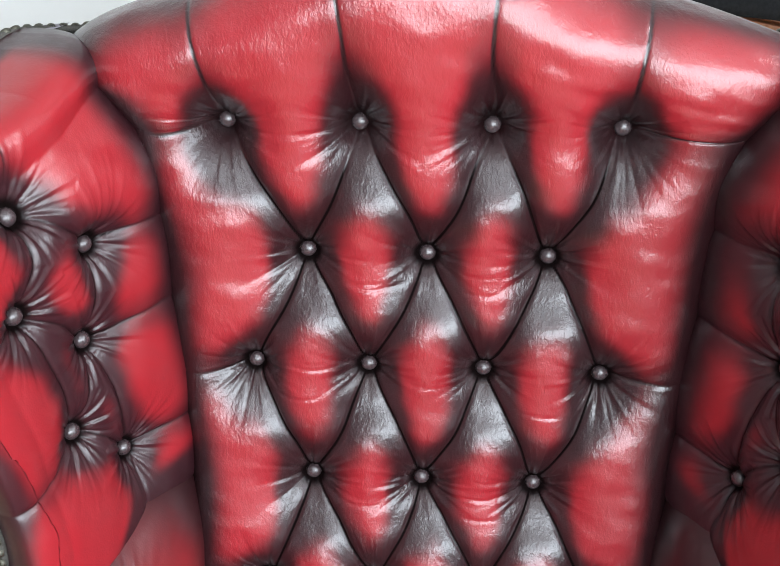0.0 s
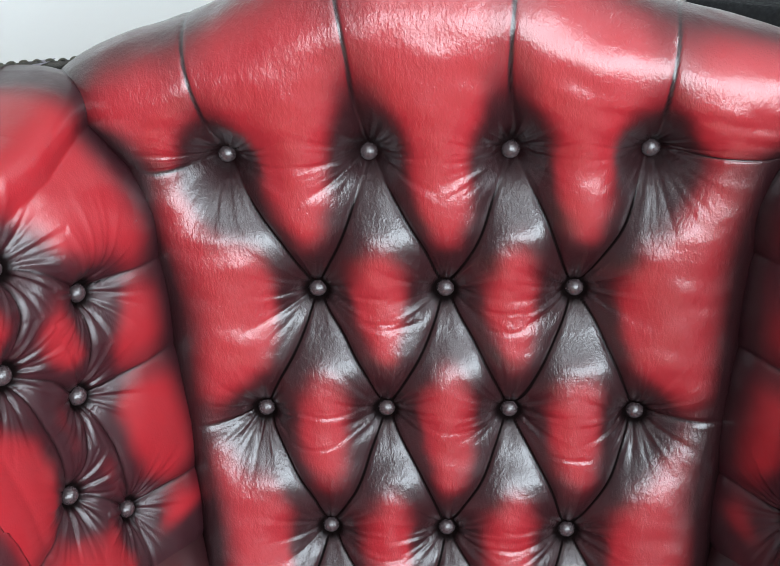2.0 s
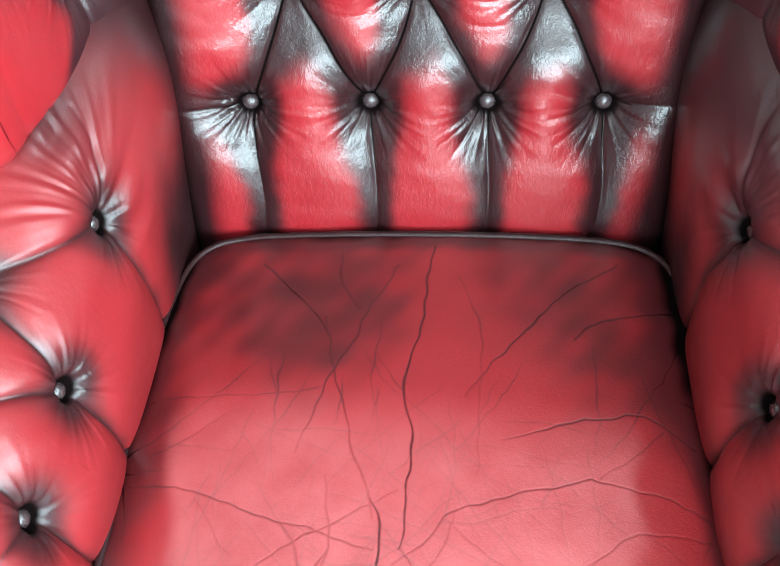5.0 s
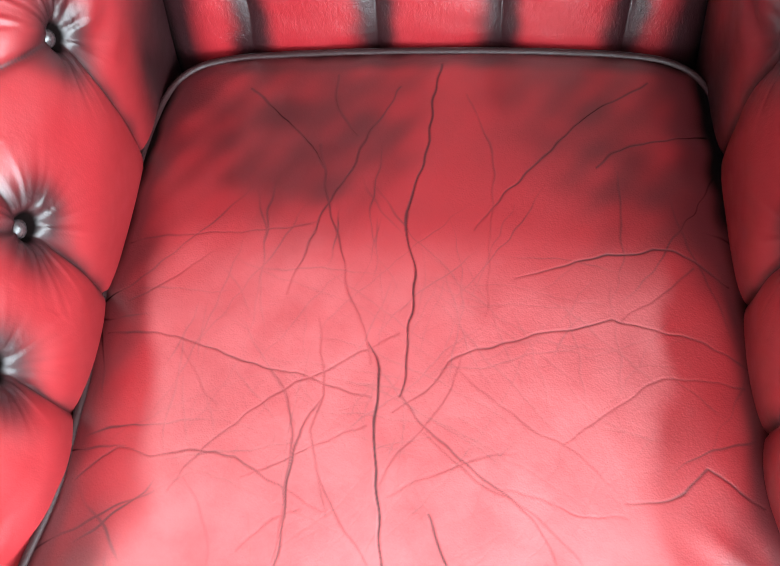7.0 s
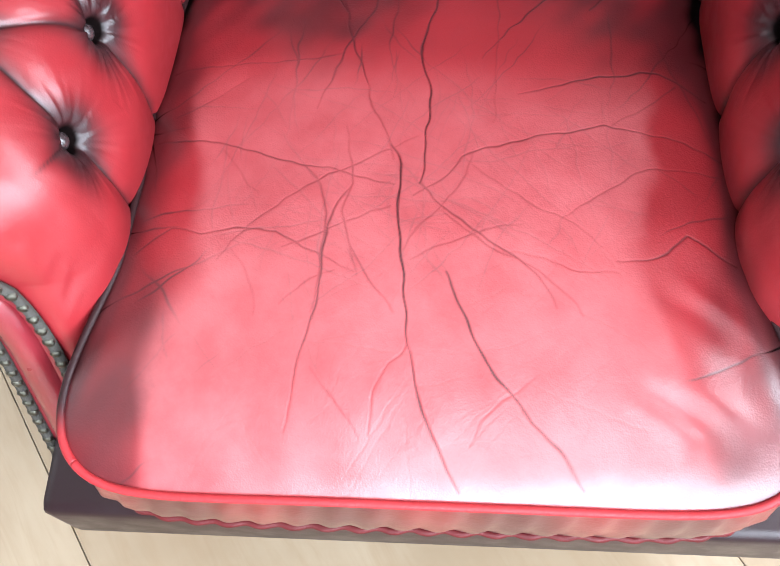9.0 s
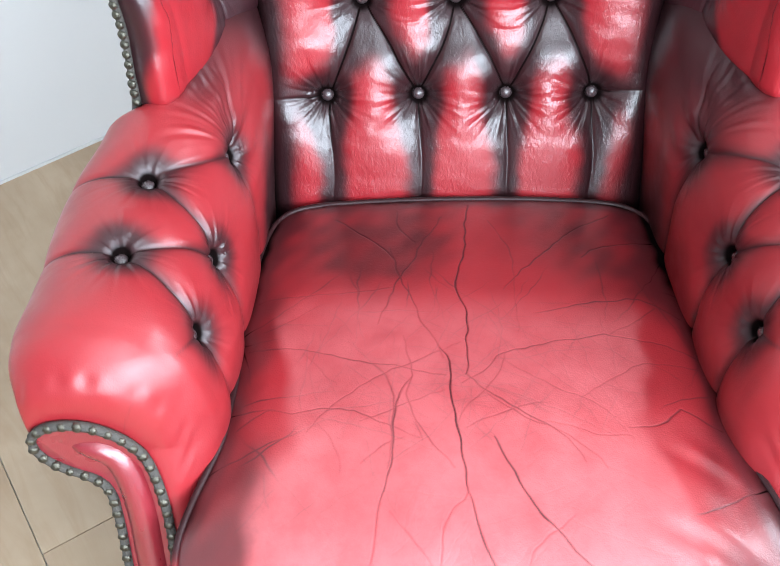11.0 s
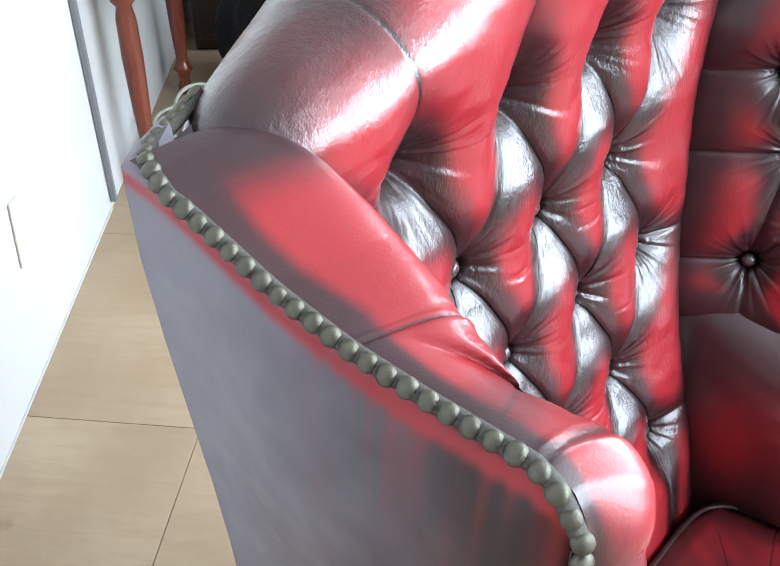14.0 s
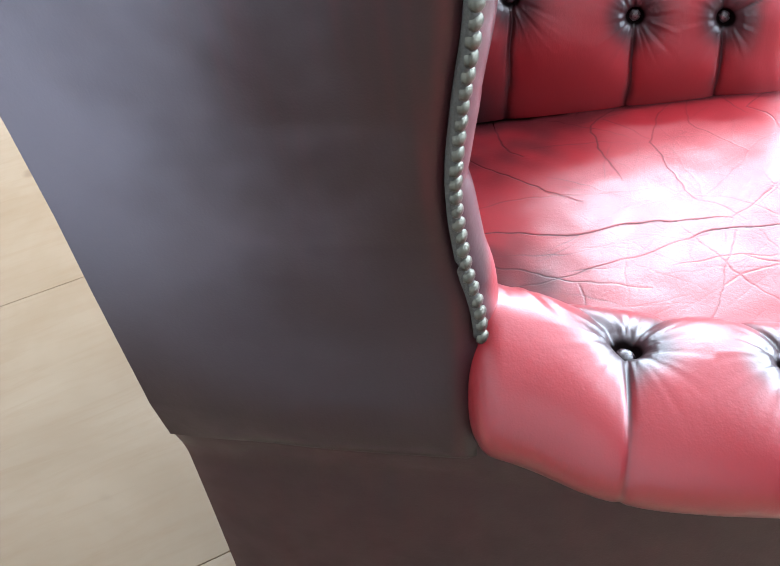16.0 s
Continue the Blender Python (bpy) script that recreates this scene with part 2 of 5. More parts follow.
def grid_mesh(name, P, mat, parent=None, label="", dye_shade=None, close=False, flip=False):
    """A sheet from an array of points (rows, columns, 3)."""
    r, c, _ = P.shape
    idx = np.arange(r * c).reshape(r, c)
    if close:
        idx = np.concatenate([idx, idx[:, :1]], 1)
    a, b, d, e = idx[:-1, :-1].ravel(), idx[:-1, 1:].ravel(), idx[1:, 1:].ravel(), idx[1:, :-1].ravel()
    faces = np.stack([a, e, d, b] if flip else [a, b, d, e], 1)
    me = bpy.data.meshes.new(name)
    me.from_pydata(P.reshape(-1, 3).tolist(), [], faces.tolist())
    if dye_shade is not None:
        at = me.attributes.new("dye_shade", "FLOAT", "POINT")
        at.data.foreach_set("value", np.clip(dye_shade, -1, 1).astype(np.float32).ravel())
    me.update()
    return link(name, me, mat, parent, label)


def normals(P):
    du, dv = np.gradient(P, axis=1), np.gradient(P, axis=0)
    n = np.cross(du, dv)
    return n / (np.linalg.norm(n, axis=2, keepdims=True) + 1e-9)


def smooth01(a, b, x):
    t = np.clip((x - a) / (b - a), 0, 1)
    return t * t * (3 - 2 * t)


def spline(points, n):
    """n points evenly along a Catmull-Rom curve through the given ones."""
    p = np.array(points, float)
    q = np.vstack([2 * p[0] - p[1], p, 2 * p[-1] - p[-2]])
    out = []
    for i in range(1, len(q) - 2):
        t = np.linspace(0, 1, 24, endpoint=False)[:, None]
        a, b, c, d = q[i - 1], q[i], q[i + 1], q[i + 2]
        out.append(0.5 * (2 * b + (c - a) * t + (2 * a - 5 * b + 4 * c - d) * t**2 + (3 * b - a - 3 * c + d) * t**3))
    out = np.vstack(out + [p[-1:]])
    s = np.r_[0, np.cumsum(np.linalg.norm(np.diff(out, axis=0), axis=1))]
    return np.stack([np.interp(np.linspace(0, s[-1], n), s, out[:, k]) for k in range(p.shape[1])], 1)


def wobble(U, V, seed, scale):
    """Cheap smooth noise on arrays, about -1 to 1."""
    rng = np.random.RandomState(seed)
    out = np.zeros_like(U)
    for _ in range(7):
        a, f, ph = rng.uniform(0, 2 * np.pi), scale * rng.uniform(0.5, 1.8), rng.uniform(0, 2 * np.pi)
        out += np.sin(f * (np.cos(a) * U + np.sin(a) * V) + ph)
    return out / 3.5


def tuft(U, V, buttons, pleats, puff, seed=1, soft=0.020, pit=0.012, halo=(0.030, 0.046, 0.016), wrinkle=0.0015, fade=0.85, rub=(0.003, 0.038), line_fade=0.9, crisp=0.45, lumps=1.0, pit_r=0.017, calm=None, line=1.0, apron=0.0):
    """Deep buttoning: the height over the button plane and the rubbed-red dyeing with painted fold shade, for points U,
    V in metres.
    Each pleat is (u0, v0, u1, v1, kind): 0 runs from button to button, 1 from a button out to an edge, 2 the same but
    dark all along, 3 a stitched seam that soon runs flush."""
    ds, tt, free = np.full(U.shape, 9.0), np.zeros(U.shape), np.zeros(U.shape)
    swell, dye_shade = np.ones(U.shape), np.ones(U.shape)
    Uw = U + 0.0018 * wobble(U, V, seed, 70)
    Vw = V + 0.0018 * wobble(U, V, seed + 5, 70)
    ragged = 0.003 * wobble(U, V, seed + 4, 120)
    for u0, v0, u1, v1, kind in pleats:
        du, dv = u1 - u0, v1 - v0
        L2 = du * du + dv * dv
        t = np.clip(((Uw - u0) * du + (Vw - v0) * dv) / L2, 0, 1)
        bow = 0.004 * np.sin(np.pi * t) / math.sqrt(L2)
        d = np.hypot(Uw - u0 - t * du + bow * dv, Vw - v0 - t * dv - bow * du)
        near = d < ds
        ds, tt, free = np.where(near, d, ds), np.where(near, t, tt), np.where(near, kind, free)
        depth = 1 - (0.40 * np.sin(np.pi * t) if kind == 0 else smooth01(0, 0.42, t) if kind == 3 else (fade if kind == 1 else 0.6) * smooth01(0, 0.55, t))
        # each diamond slopes in gently at its top and rolls under sharply at its foot
        lap = 0.96 - (0.24 * np.clip(1.4 * (Vw - v0 - t * dv) / (d + 0.001), -1, 1) if kind == 0 else 0.0)
        swell *= 1 - depth * (crisp * np.exp(-((d / (0.45 * soft * lap)) ** 1.2)) + (1 - crisp) * np.exp(-((d / (1.7 * soft * lap)) ** 1.6)))
        dark = 1 - line_fade * smooth01(0.05, 0.45, t) if kind == 1 else 1 - 0.62 * smooth01(0.03, 0.40, t) if kind == 3 else 1.0
        dye_shade *= 1 - dark * (1 - smooth01(*rub, (d + ragged) / (lap * (0.8 if kind == 2 else 1.0))))
    h = puff * swell
    db, q = np.full(U.shape, 9.0), np.full(U.shape, 9.0)
    ang, who = np.zeros(U.shape), np.zeros(U.shape)
    for k, (u, v) in enumerate(buttons):
        d = np.hypot(U - u, V - v)
        near = d < db
        db, ang, who = np.where(near, d, db), np.where(near, np.arctan2(V - v, U - u), ang), np.where(near, k, who)
        q = np.minimum(q, np.hypot((U - u) / halo[0], (V - v + halo[2]) / halo[1]))
    h -= pit * np.exp(-((db / pit_r) ** 2))
    if apron:
        for u, v in buttons:
            fall = v - V
            h -= apron * np.exp(-(((U - u) / (0.020 + 0.35 * np.clip(fall, 0, 0.1))) ** 2)) * smooth01(-0.012, 0.004, fall) * smooth01(0.070, 0.040, fall)
    ridge = np.sin(ang * 11 + who * 2.3 + 2.0 * wobble(U, V, seed + 9, 45)) + 0.7 * np.sin(ang * 23 + who * 1.1 + wobble(U, V, seed + 8, 60)) + 0.45 * np.sin(ang * 37 + who) + 0.35 * np.sin(ang * 59 + 2 * who + wobble(U, V, seed + 10, 80))
    reach = smooth01(0.008, 0.018, db) * np.exp(-np.clip(db - 0.018, 0, 1) / 0.017)
    if calm is not None:
        reach = reach * (1 - 0.9 * calm * smooth01(0.55, 0.80, -np.sin(ang)))
    h += wrinkle * ridge * reach * (0.65 + 0.35 * wobble(U, V, seed + 12, 55))
    h -= 0.0016 * np.exp(-((ds / 0.0024) ** 2)) * np.where(free > 0, 1 - 0.6 * tt, 1.0)
    h += lumps * (0.0005 * wobble(U, V, seed + 2, 160) * smooth01(0.0, 0.03, ds) + 0.0006 * wobble(U, V, seed + 3, 48))
    dye_shade *= smooth01(0.45, 1.85, q + 0.14 * wobble(U, V, seed + 6, 90))
    dye_shade *= smooth01(0.010, 0.026, db)
    # shade inside pleats and round buttons, painted as values below zero
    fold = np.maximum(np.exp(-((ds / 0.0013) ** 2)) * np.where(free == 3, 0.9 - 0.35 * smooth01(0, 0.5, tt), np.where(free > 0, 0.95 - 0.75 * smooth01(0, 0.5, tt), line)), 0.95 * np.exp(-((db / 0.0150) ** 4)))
    dye_shade = dye_shade * (1 - fold) - fold
    return h, dye_shade


def cap_mesh(name, r, height, seg=10, rings=3):
    """A low dome with a short skirt, on its base at z = 0."""
    bm = bmesh.new()
    loops = [[bm.verts.new((r * math.cos(2 * math.pi * i / seg), r * math.sin(2 * math.pi * i / seg), -0.002)) for i in range(seg)]]
    for k in range(rings):
        a = math.pi / 2 * k / rings
        loops.append([bm.verts.new((r * math.cos(a) * math.cos(2 * math.pi * i / seg), r * math.cos(a) * math.sin(2 * math.pi * i / seg), height * math.sin(a))) for i in range(seg)])
    top = bm.verts.new((0, 0, height))
    for lo, hi in zip(loops, loops[1:]):
        for i in range(seg):
            bm.faces.new((lo[i], lo[(i + 1) % seg], hi[(i + 1) % seg], hi[i]))
    for i in range(seg):
        bm.faces.new((loops[-1][i], loops[-1][(i + 1) % seg], top))
    me = bpy.data.meshes.new(name)
    bm.to_mesh(me)
    bm.free()
    me.polygons.foreach_set("use_smooth", np.ones(len(me.polygons), dtype=bool))
    return me


def aim(place, normal, scale=1.0, tip=None):
    q = Vector(normal).to_track_quat("Z", "Y")
    return Matrix.LocRotScale(Vector(place), q, (scale,) * 3)


def tube(bm, path, r, seg=8):
    """A round rod along a path of points; r may be a list of radii."""
    path = [Vector(p) for p in path]
    rr = r if isinstance(r, (list, tuple)) else [r] * len(path)
    rings, up = [], Vector((0.13, 0.21, 0.97))
    for i, p in enumerate(path):
        d = (path[min(i + 1, len(path) - 1)] - path[max(i - 1, 0)]).normalized()
        a = d.cross(up).normalized() if abs(d.dot(up)) < 0.99 else d.orthogonal().normalized()
        b = d.cross(a)
        rings.append([bm.verts.new(p + rr[i] * (math.cos(2 * math.pi * k / seg) * a + math.sin(2 * math.pi * k / seg) * b)) for k in range(seg)])
    for lo, hi in zip(rings, rings[1:]):
        for k in range(seg):
            bm.faces.new((lo[k], lo[(k + 1) % seg], hi[(k + 1) % seg], hi[k]))
    bm.faces.new(rings[0]), bm.faces.new(rings[-1])
    return bm


def lathe(bm, profile, base=(0, 0, 0), seg=20, axis=None):
    """A turned form: profile rows of (radius, height) about z, placed at base, tipped so that z lies along axis."""
    rot = Vector(axis or (0, 0, 1)).to_track_quat("Z", "Y").to_matrix()
    rings = [[bm.verts.new(Vector(base) + rot @ Vector((r * math.cos(2 * math.pi * k / seg), r * math.sin(2 * math.pi * k / seg), h))) for k in range(seg)] for r, h in profile]
    for lo, hi in zip(rings, rings[1:]):
        for k in range(seg):
            bm.faces.new((lo[k], lo[(k + 1) % seg], hi[(k + 1) % seg], hi[k]))
    bm.faces.new(rings[0]), bm.faces.new(rings[-1])
    return bm


def block(bm, lo, hi, m=None, bevel=0.0):
    """A box from corner to corner, bevelled, moved by m."""
    lo, hi = Vector(lo), Vector(hi)
    made = bmesh.ops.create_cube(bm, size=1.0, matrix=Matrix.Translation((lo + hi) / 2) @ Matrix.Diagonal((*(hi - lo), 1)))
    verts = made["verts"]
    if bevel:
        edges = list({e for v in verts for e in v.link_edges})
        out = bmesh.ops.bevel(bm, geom=edges, offset=bevel, segments=2, affect="EDGES", profile=0.6)
        verts = list({v for f in out["faces"] for v in f.verts} | {v for v in verts if v.is_valid})
    if m is not None:
        bmesh.ops.transform(bm, matrix=m, verts=verts)
    return bm


def prism(bm, outline, y0, y1):
    """A plate from an outline of (x, z), between two functions of z that give y."""
    front = [bm.verts.new((x, y0(z), z)) for x, z in outline]
    rear = [bm.verts.new((x, y1(z), z)) for x, z in outline]
    bm.faces.new(front), bm.faces.new(rear[::-1])
    for i in range(len(outline)):
        j = (i + 1) % len(outline)
        bm.faces.new((front[i], rear[i], rear[j], front[j]))
    return bm


# ------------------------------------------------------------------ the room
def room():
    R = ROOM
    def slab(name, lo, hi, label, mat):
        return tagged(part(name, block(bmesh.new(), lo, hi, R), mat, smooth=False), label, name.split("_")[0], kind="structure")
    tagged(part("floor", block(bmesh.new(), (-2.6, -3.2, -0.12), (3.6, 0.1, -0.006), R), M_SEAM, smooth=False), "dark joint bed below worn light-brown floor boards", "floor", kind="structure")
    slab("ceiling", (-2.6, -3.2, CEIL), (3.6, 0.1, CEIL + 0.1), "unseen plain ceiling, toned down to limit bounced light", M_CEIL)
    slab("wall_north", (-2.6, 0.0, -0.1), (3.6, 0.12, CEIL), "white painted panelled wall with hairline joints", M_WALL)
    slab("wall_west", (-2.7, -3.2, -0.1), (-2.6, 0.12, CEIL), "unseen plain wall, dark grey to limit bounced light", M_GREY)
    # unseen end wall, and the unseen front wall with its window openings
    bm = bmesh.new()
    block(bm, (3.5, -3.2, -0.1), (3.62, 0.12, CEIL), R)
    tagged(part("wall_east", bm, M_GREY, smooth=False), "unseen plain wall, dark grey to limit bounced light", "wall", kind="structure")
    bm = bmesh.new()
    for lo, hi in (((-2.6, -3.2, -0.1), (-2.3, -3.08, CEIL)), ((1.0, -3.2, -0.1), (1.13, -3.08, CEIL)), ((2.83, -3.2, -0.1), (3.5, -3.08, CEIL)), ((1.13, -3.2, -0.1), (2.83, -3.08, 0.72)), ((1.13, -3.2, 2.02), (2.83, -3.08, CEIL)), ((-2.3, -3.2, -0.1), (1.0, -3.08, 0.72)), ((-2.3, -3.2, 2.02), (1.0, -3.08, CEIL))):
        block(bm, lo, hi, R)
    tagged(part("wall_south", bm, M_GREY, smooth=False), "unseen dark grey wall with openings for the window lights", "wall", kind="structure")


room()
CHAIR = thing("wing_armchair", "oxblood red deep-buttoned leather wing armchair with brass nailing", "armchair")

# ------------------------------------------------------------------ the armchair
BUTTON = cap_mesh("button", 0.0085, 0.0075, 14, 4)
NAIL = cap_mesh("nail", 0.0050, 0.0026, 12, 3)
for me_, mt_ in ((BUTTON, M_BUTTON), (NAIL, M_NAIL)):
    me_.materials.append(mt_)


def stud(name, me, m, parent):
    ob = new(name, me)
    ob.parent = parent
    ob.matrix_basis = m
    return ob


def nail_row(path, out, parent, step=0.0107, lift=0.0):
    """Domed nails side by side along a path; out gives the way each one faces."""
    p = np.array(path)
    s = np.r_[0, np.cumsum(np.linalg.norm(np.diff(p, axis=0), axis=1))]
    n = max(2, int(s[-1] / step))
    rng = random.Random(len(path) + int(1000 * s[-1]))
    for d in np.linspace(0, s[-1], n):
        q = Vector([np.interp(d, s, p[:, k]) for k in range(3)])
        o = Vector([np.interp(d, s, np.array(out)[:, k]) for k in range(3)]).normalized()
        o = (o + Vector([rng.uniform(-0.12, 0.12) for _ in range(3)])).normalized()
        stud("nail", NAIL, aim(q + o * lift, o, rng.uniform(0.94, 1.06)), parent)


def at_uv(P, U, V, u, v):
    k = np.argmin((U - u) ** 2 + (V - v) ** 2)
    return np.unravel_index(k, U.shape)


def put_buttons(P, N, U, V, buttons, parent, sink=0.001, scale=1.0):
    for u, v in buttons:
        i, j = at_uv(P, U, V, u, v)
        n = N[max(0, i - 6):i + 7, max(0, j - 6):j + 7].mean((0, 1))
        stud("button", BUTTON, aim(P[i, j] + n * sink, n, scale), parent)


# --- inside back
XA, XB, XE = (-0.196, -0.069, 0.055, 0.174), (-0.122, -0.004, 0.114), (-0.171, -0.052, 0.062, 0.174)
ROWS_Z = (0.957, 0.829, 0.709, 0.581, 0.466)


TOP_EDGE = spline([(-0.02, 1.140), (0.0, 1.140), (0.045, 1.135), (0.09, 1.120), (0.13, 1.097), (0.165, 1.077), (0.205, 1.064), (0.245, 1.054), (0.29, 1.042), (0.36, 1.026)], 120)


def top_line(x):
    return np.interp(np.abs(x + 0.02), TOP_EDGE[:, 0], TOP_EDGE[:, 1])


def build_back():
    nx, nz = 400, 540
    half = 0.268
    xs = np.linspace(-half, half, nx)
    low = spline([(-0.085, 0.26), (-0.062, 0.36), (-0.028, 0.466), (0.010, 0.581), (0.033, 0.709), (0.053, 0.829), (0.060, 0.957)], 365)
    P = np.zeros((nz, nx, 3))
    for j, x in enumerate(xs / half * 0.350):
        h = top_line(x) - 0.957 - 0.018
        up = spline([(0.060 + f * (1 - 0.6 * float(smooth01(0.14, 0.34, abs(x)))), 0.957 + g * h) for f, g in ((0, 0), (0.001, 0.42), (0.005, 0.76), (0.026, 0.95), (0.060, 0.99), (0.090, 0.82), (0.100, 0.45))], nz - 364)
        prof = np.vstack([low[:-1], up])
        wide = np.r_[np.interp(prof[:365, 1], (0.26, 0.62, 0.86, 0.957), (0.258, 0.264, 0.282, 0.298)), np.interp(np.arange(nz - 365), (0, 40, 75, 107), (0.298, 0.320, 0.347, 0.358))]
        P[:, j, 0], P[:, j, 1:] = xs[j] / half * wide, prof
    mid = P[:, nx // 2]
    v = np.r_[0, np.cumsum(np.linalg.norm(np.diff(mid, axis=0), axis=1))]
    vz = lambda z: np.interp(z, mid[:365, 2], v[:365])
    U, V = P[..., 0].copy(), np.broadcast_to(v[:, None], (nz, nx)).copy()
    va, vb, vc, vd, ve = (vz(z) for z in ROWS_Z)
    rows = [[(x, va) for x in XA], [(x, vb) for x in XB], [(x, vc) for x in (-0.180, -0.062, 0.056, 0.174)], [(x, vd) for x in XB], [(x, ve) for x in XE]]
    buttons = [b for r in rows for b in r]
    pleats = []
    for r0, r1 in zip(rows, rows[1:]):
        for a in r0:
            for b in r1:
                if abs(a[0] - b[0]) < 0.09:
                    pleats.append((*a, *b, 0))
    for k, (x, _) in enumerate(rows[0]):
        pleats.append((x, va, x * 1.06 + (-0.012, -0.016, -0.006, 0.012)[k], v[-1], 3))
    for x, _ in rows[4]:
        pleats.append((x, ve, x * 1.0, 0.0, 2))
    for r in (0, 2, 4):
        for x, vv in (rows[r][0], rows[r][-1]):
            pleats.append((x, vv, math.copysign(0.30, x), vv + (0.0, 0, -0.006, 0, 0.004)[r], 3 if r == 0 else 1))
    h, dye_shade = tuft(U, V, buttons, pleats, 0.032, seed=3, soft=0.024, wrinkle=0.0021, line_fade=0.40, pit=0.015, pit_r=0.018, rub=(0.003, 0.043), halo=(0.027, 0.044, 0.014), apron=0.003, calm=smooth01(0.16, 0.14, np.abs(U)) * smooth01(ve, ve + 0.03, V))
    # a few cross wrinkles in the lower half of each diamond
    rng = np.random.RandomState(5)
    for r in rows[1:4]:
        for (ua, vv), (ub, _) in zip(r, r[1:]):
            for _ in range(rng.randint(1, 4)):
                cu, cv, w = (ua + ub) / 2 + rng.uniform(-0.012, 0.012), vv + rng.uniform(-0.042, 0.012), rng.uniform(0.018, 0.036)
                arc = V - cv - rng.uniform(2, 7) * (U - cu) ** 2 - 0.0015 * wobble(U, V, rng.randint(99), 90)
                h -= rng.uniform(0.0006, 0.0014) * np.exp(-(arc / 0.0017) ** 2) * smooth01(w, 0.5 * w, np.abs(U - cu))
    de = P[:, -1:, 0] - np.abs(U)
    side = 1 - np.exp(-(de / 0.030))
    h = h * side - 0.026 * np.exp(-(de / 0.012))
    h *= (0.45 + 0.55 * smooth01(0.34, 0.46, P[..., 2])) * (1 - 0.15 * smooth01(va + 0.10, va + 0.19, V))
    # dark side margins: the dyed edge plus the wing's shade, painted in
    dye_shade *= smooth01(0.020, 0.074, de + 0.006 * wobble(U, V, 77, 30))
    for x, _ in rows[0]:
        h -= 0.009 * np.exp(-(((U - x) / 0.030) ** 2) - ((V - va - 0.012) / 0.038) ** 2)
        dye_shade *= smooth01(0.55, 1.75, np.hypot((U - x) / 0.027, (V - va - 0.012) / 0.040) + 0.16 * wobble(U, V, 23, 80))
    # near-black pit shade painted round the top row of buttons
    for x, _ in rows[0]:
        dye_shade -= 0.6 * np.exp(-(np.hypot((U - x) / 0.017, (V - va - 0.006) / 0.022) + 0.10 * wobble(U, V, 33, 110)) ** 3)
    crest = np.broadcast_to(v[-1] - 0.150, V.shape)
    dye_shade *= 1 - 0.80 * smooth01(crest - 0.045, crest + 0.025, V + 0.012 * wobble(U, V, 21, 30))
    # shade of the crevice beside each wing, painted near-black
    dye_shade -= 0.95 * np.exp(-(de / 0.019) ** 2)
    N = -normals(P)
    if N[200, nx // 2, 1] > 0:
        N = -N
    Q = P + N * h[..., None]
    ob = grid_mesh("backrest", Q, M_LEATHER, CHAIR, "deep-buttoned red leather inside back with dark creases", dye_shade)
    put_buttons(Q, N, U, V, buttons, ob, 0.0045)
    return ob


BACK = build_back()

# --- wings
X_OUT_Z = (0.40, 0.57, 0.66, 0.751, 0.856, 0.936, 0.985, 1.05)
X_OUT = (0.356, 0.356, 0.357, 0.367, 0.387, 0.392, 0.391, 0.389)


def x_out(z):
    return np.interp(z, X_OUT_Z, X_OUT)


def wing_front(z):
    return np.interp(z, WING_FRONT[:, 0], WING_FRONT[:, 1])


WING_FRONT = spline([(0.40, -0.199), (0.58, -0.199), (0.64, -0.189), (0.70, -0.184), (0.76, -0.189), (0.82, -0.197), (0.90, -0.199), (0.96, -0.195), (1.05, -0.192)], 120)


def wing_top(y):
    return np.interp(y, (-0.20, -0.19, -0.183, -0.172, -0.12, -0.076, -0.03, 0.028, 0.06, 0.10), (0.978, 0.988, 0.996, 1.002, 1.003, 1.006, 1.015, 1.034, 1.040, 1.043))


def x_rear(z):
    return np.interp(z, (0.44, 0.50, 0.62, 0.74, 0.80, 0.86, 0.92, 0.98, 1.04), (0.366, 0.372, 0.376, 0.376, 0.378, 0.383, 0.388, 0.391, 0.390))


FLARE = spline([(0.44, 0.014), (0.48, 0.020), (0.52, 0.018), (0.55, 0.012), (0.59, 0.004), (0.63, 0.0), (0.66, 0.0)], 60)


def flare_at(z):
    return np.interp(z, FLARE[:, 0], FLARE[:, 1])


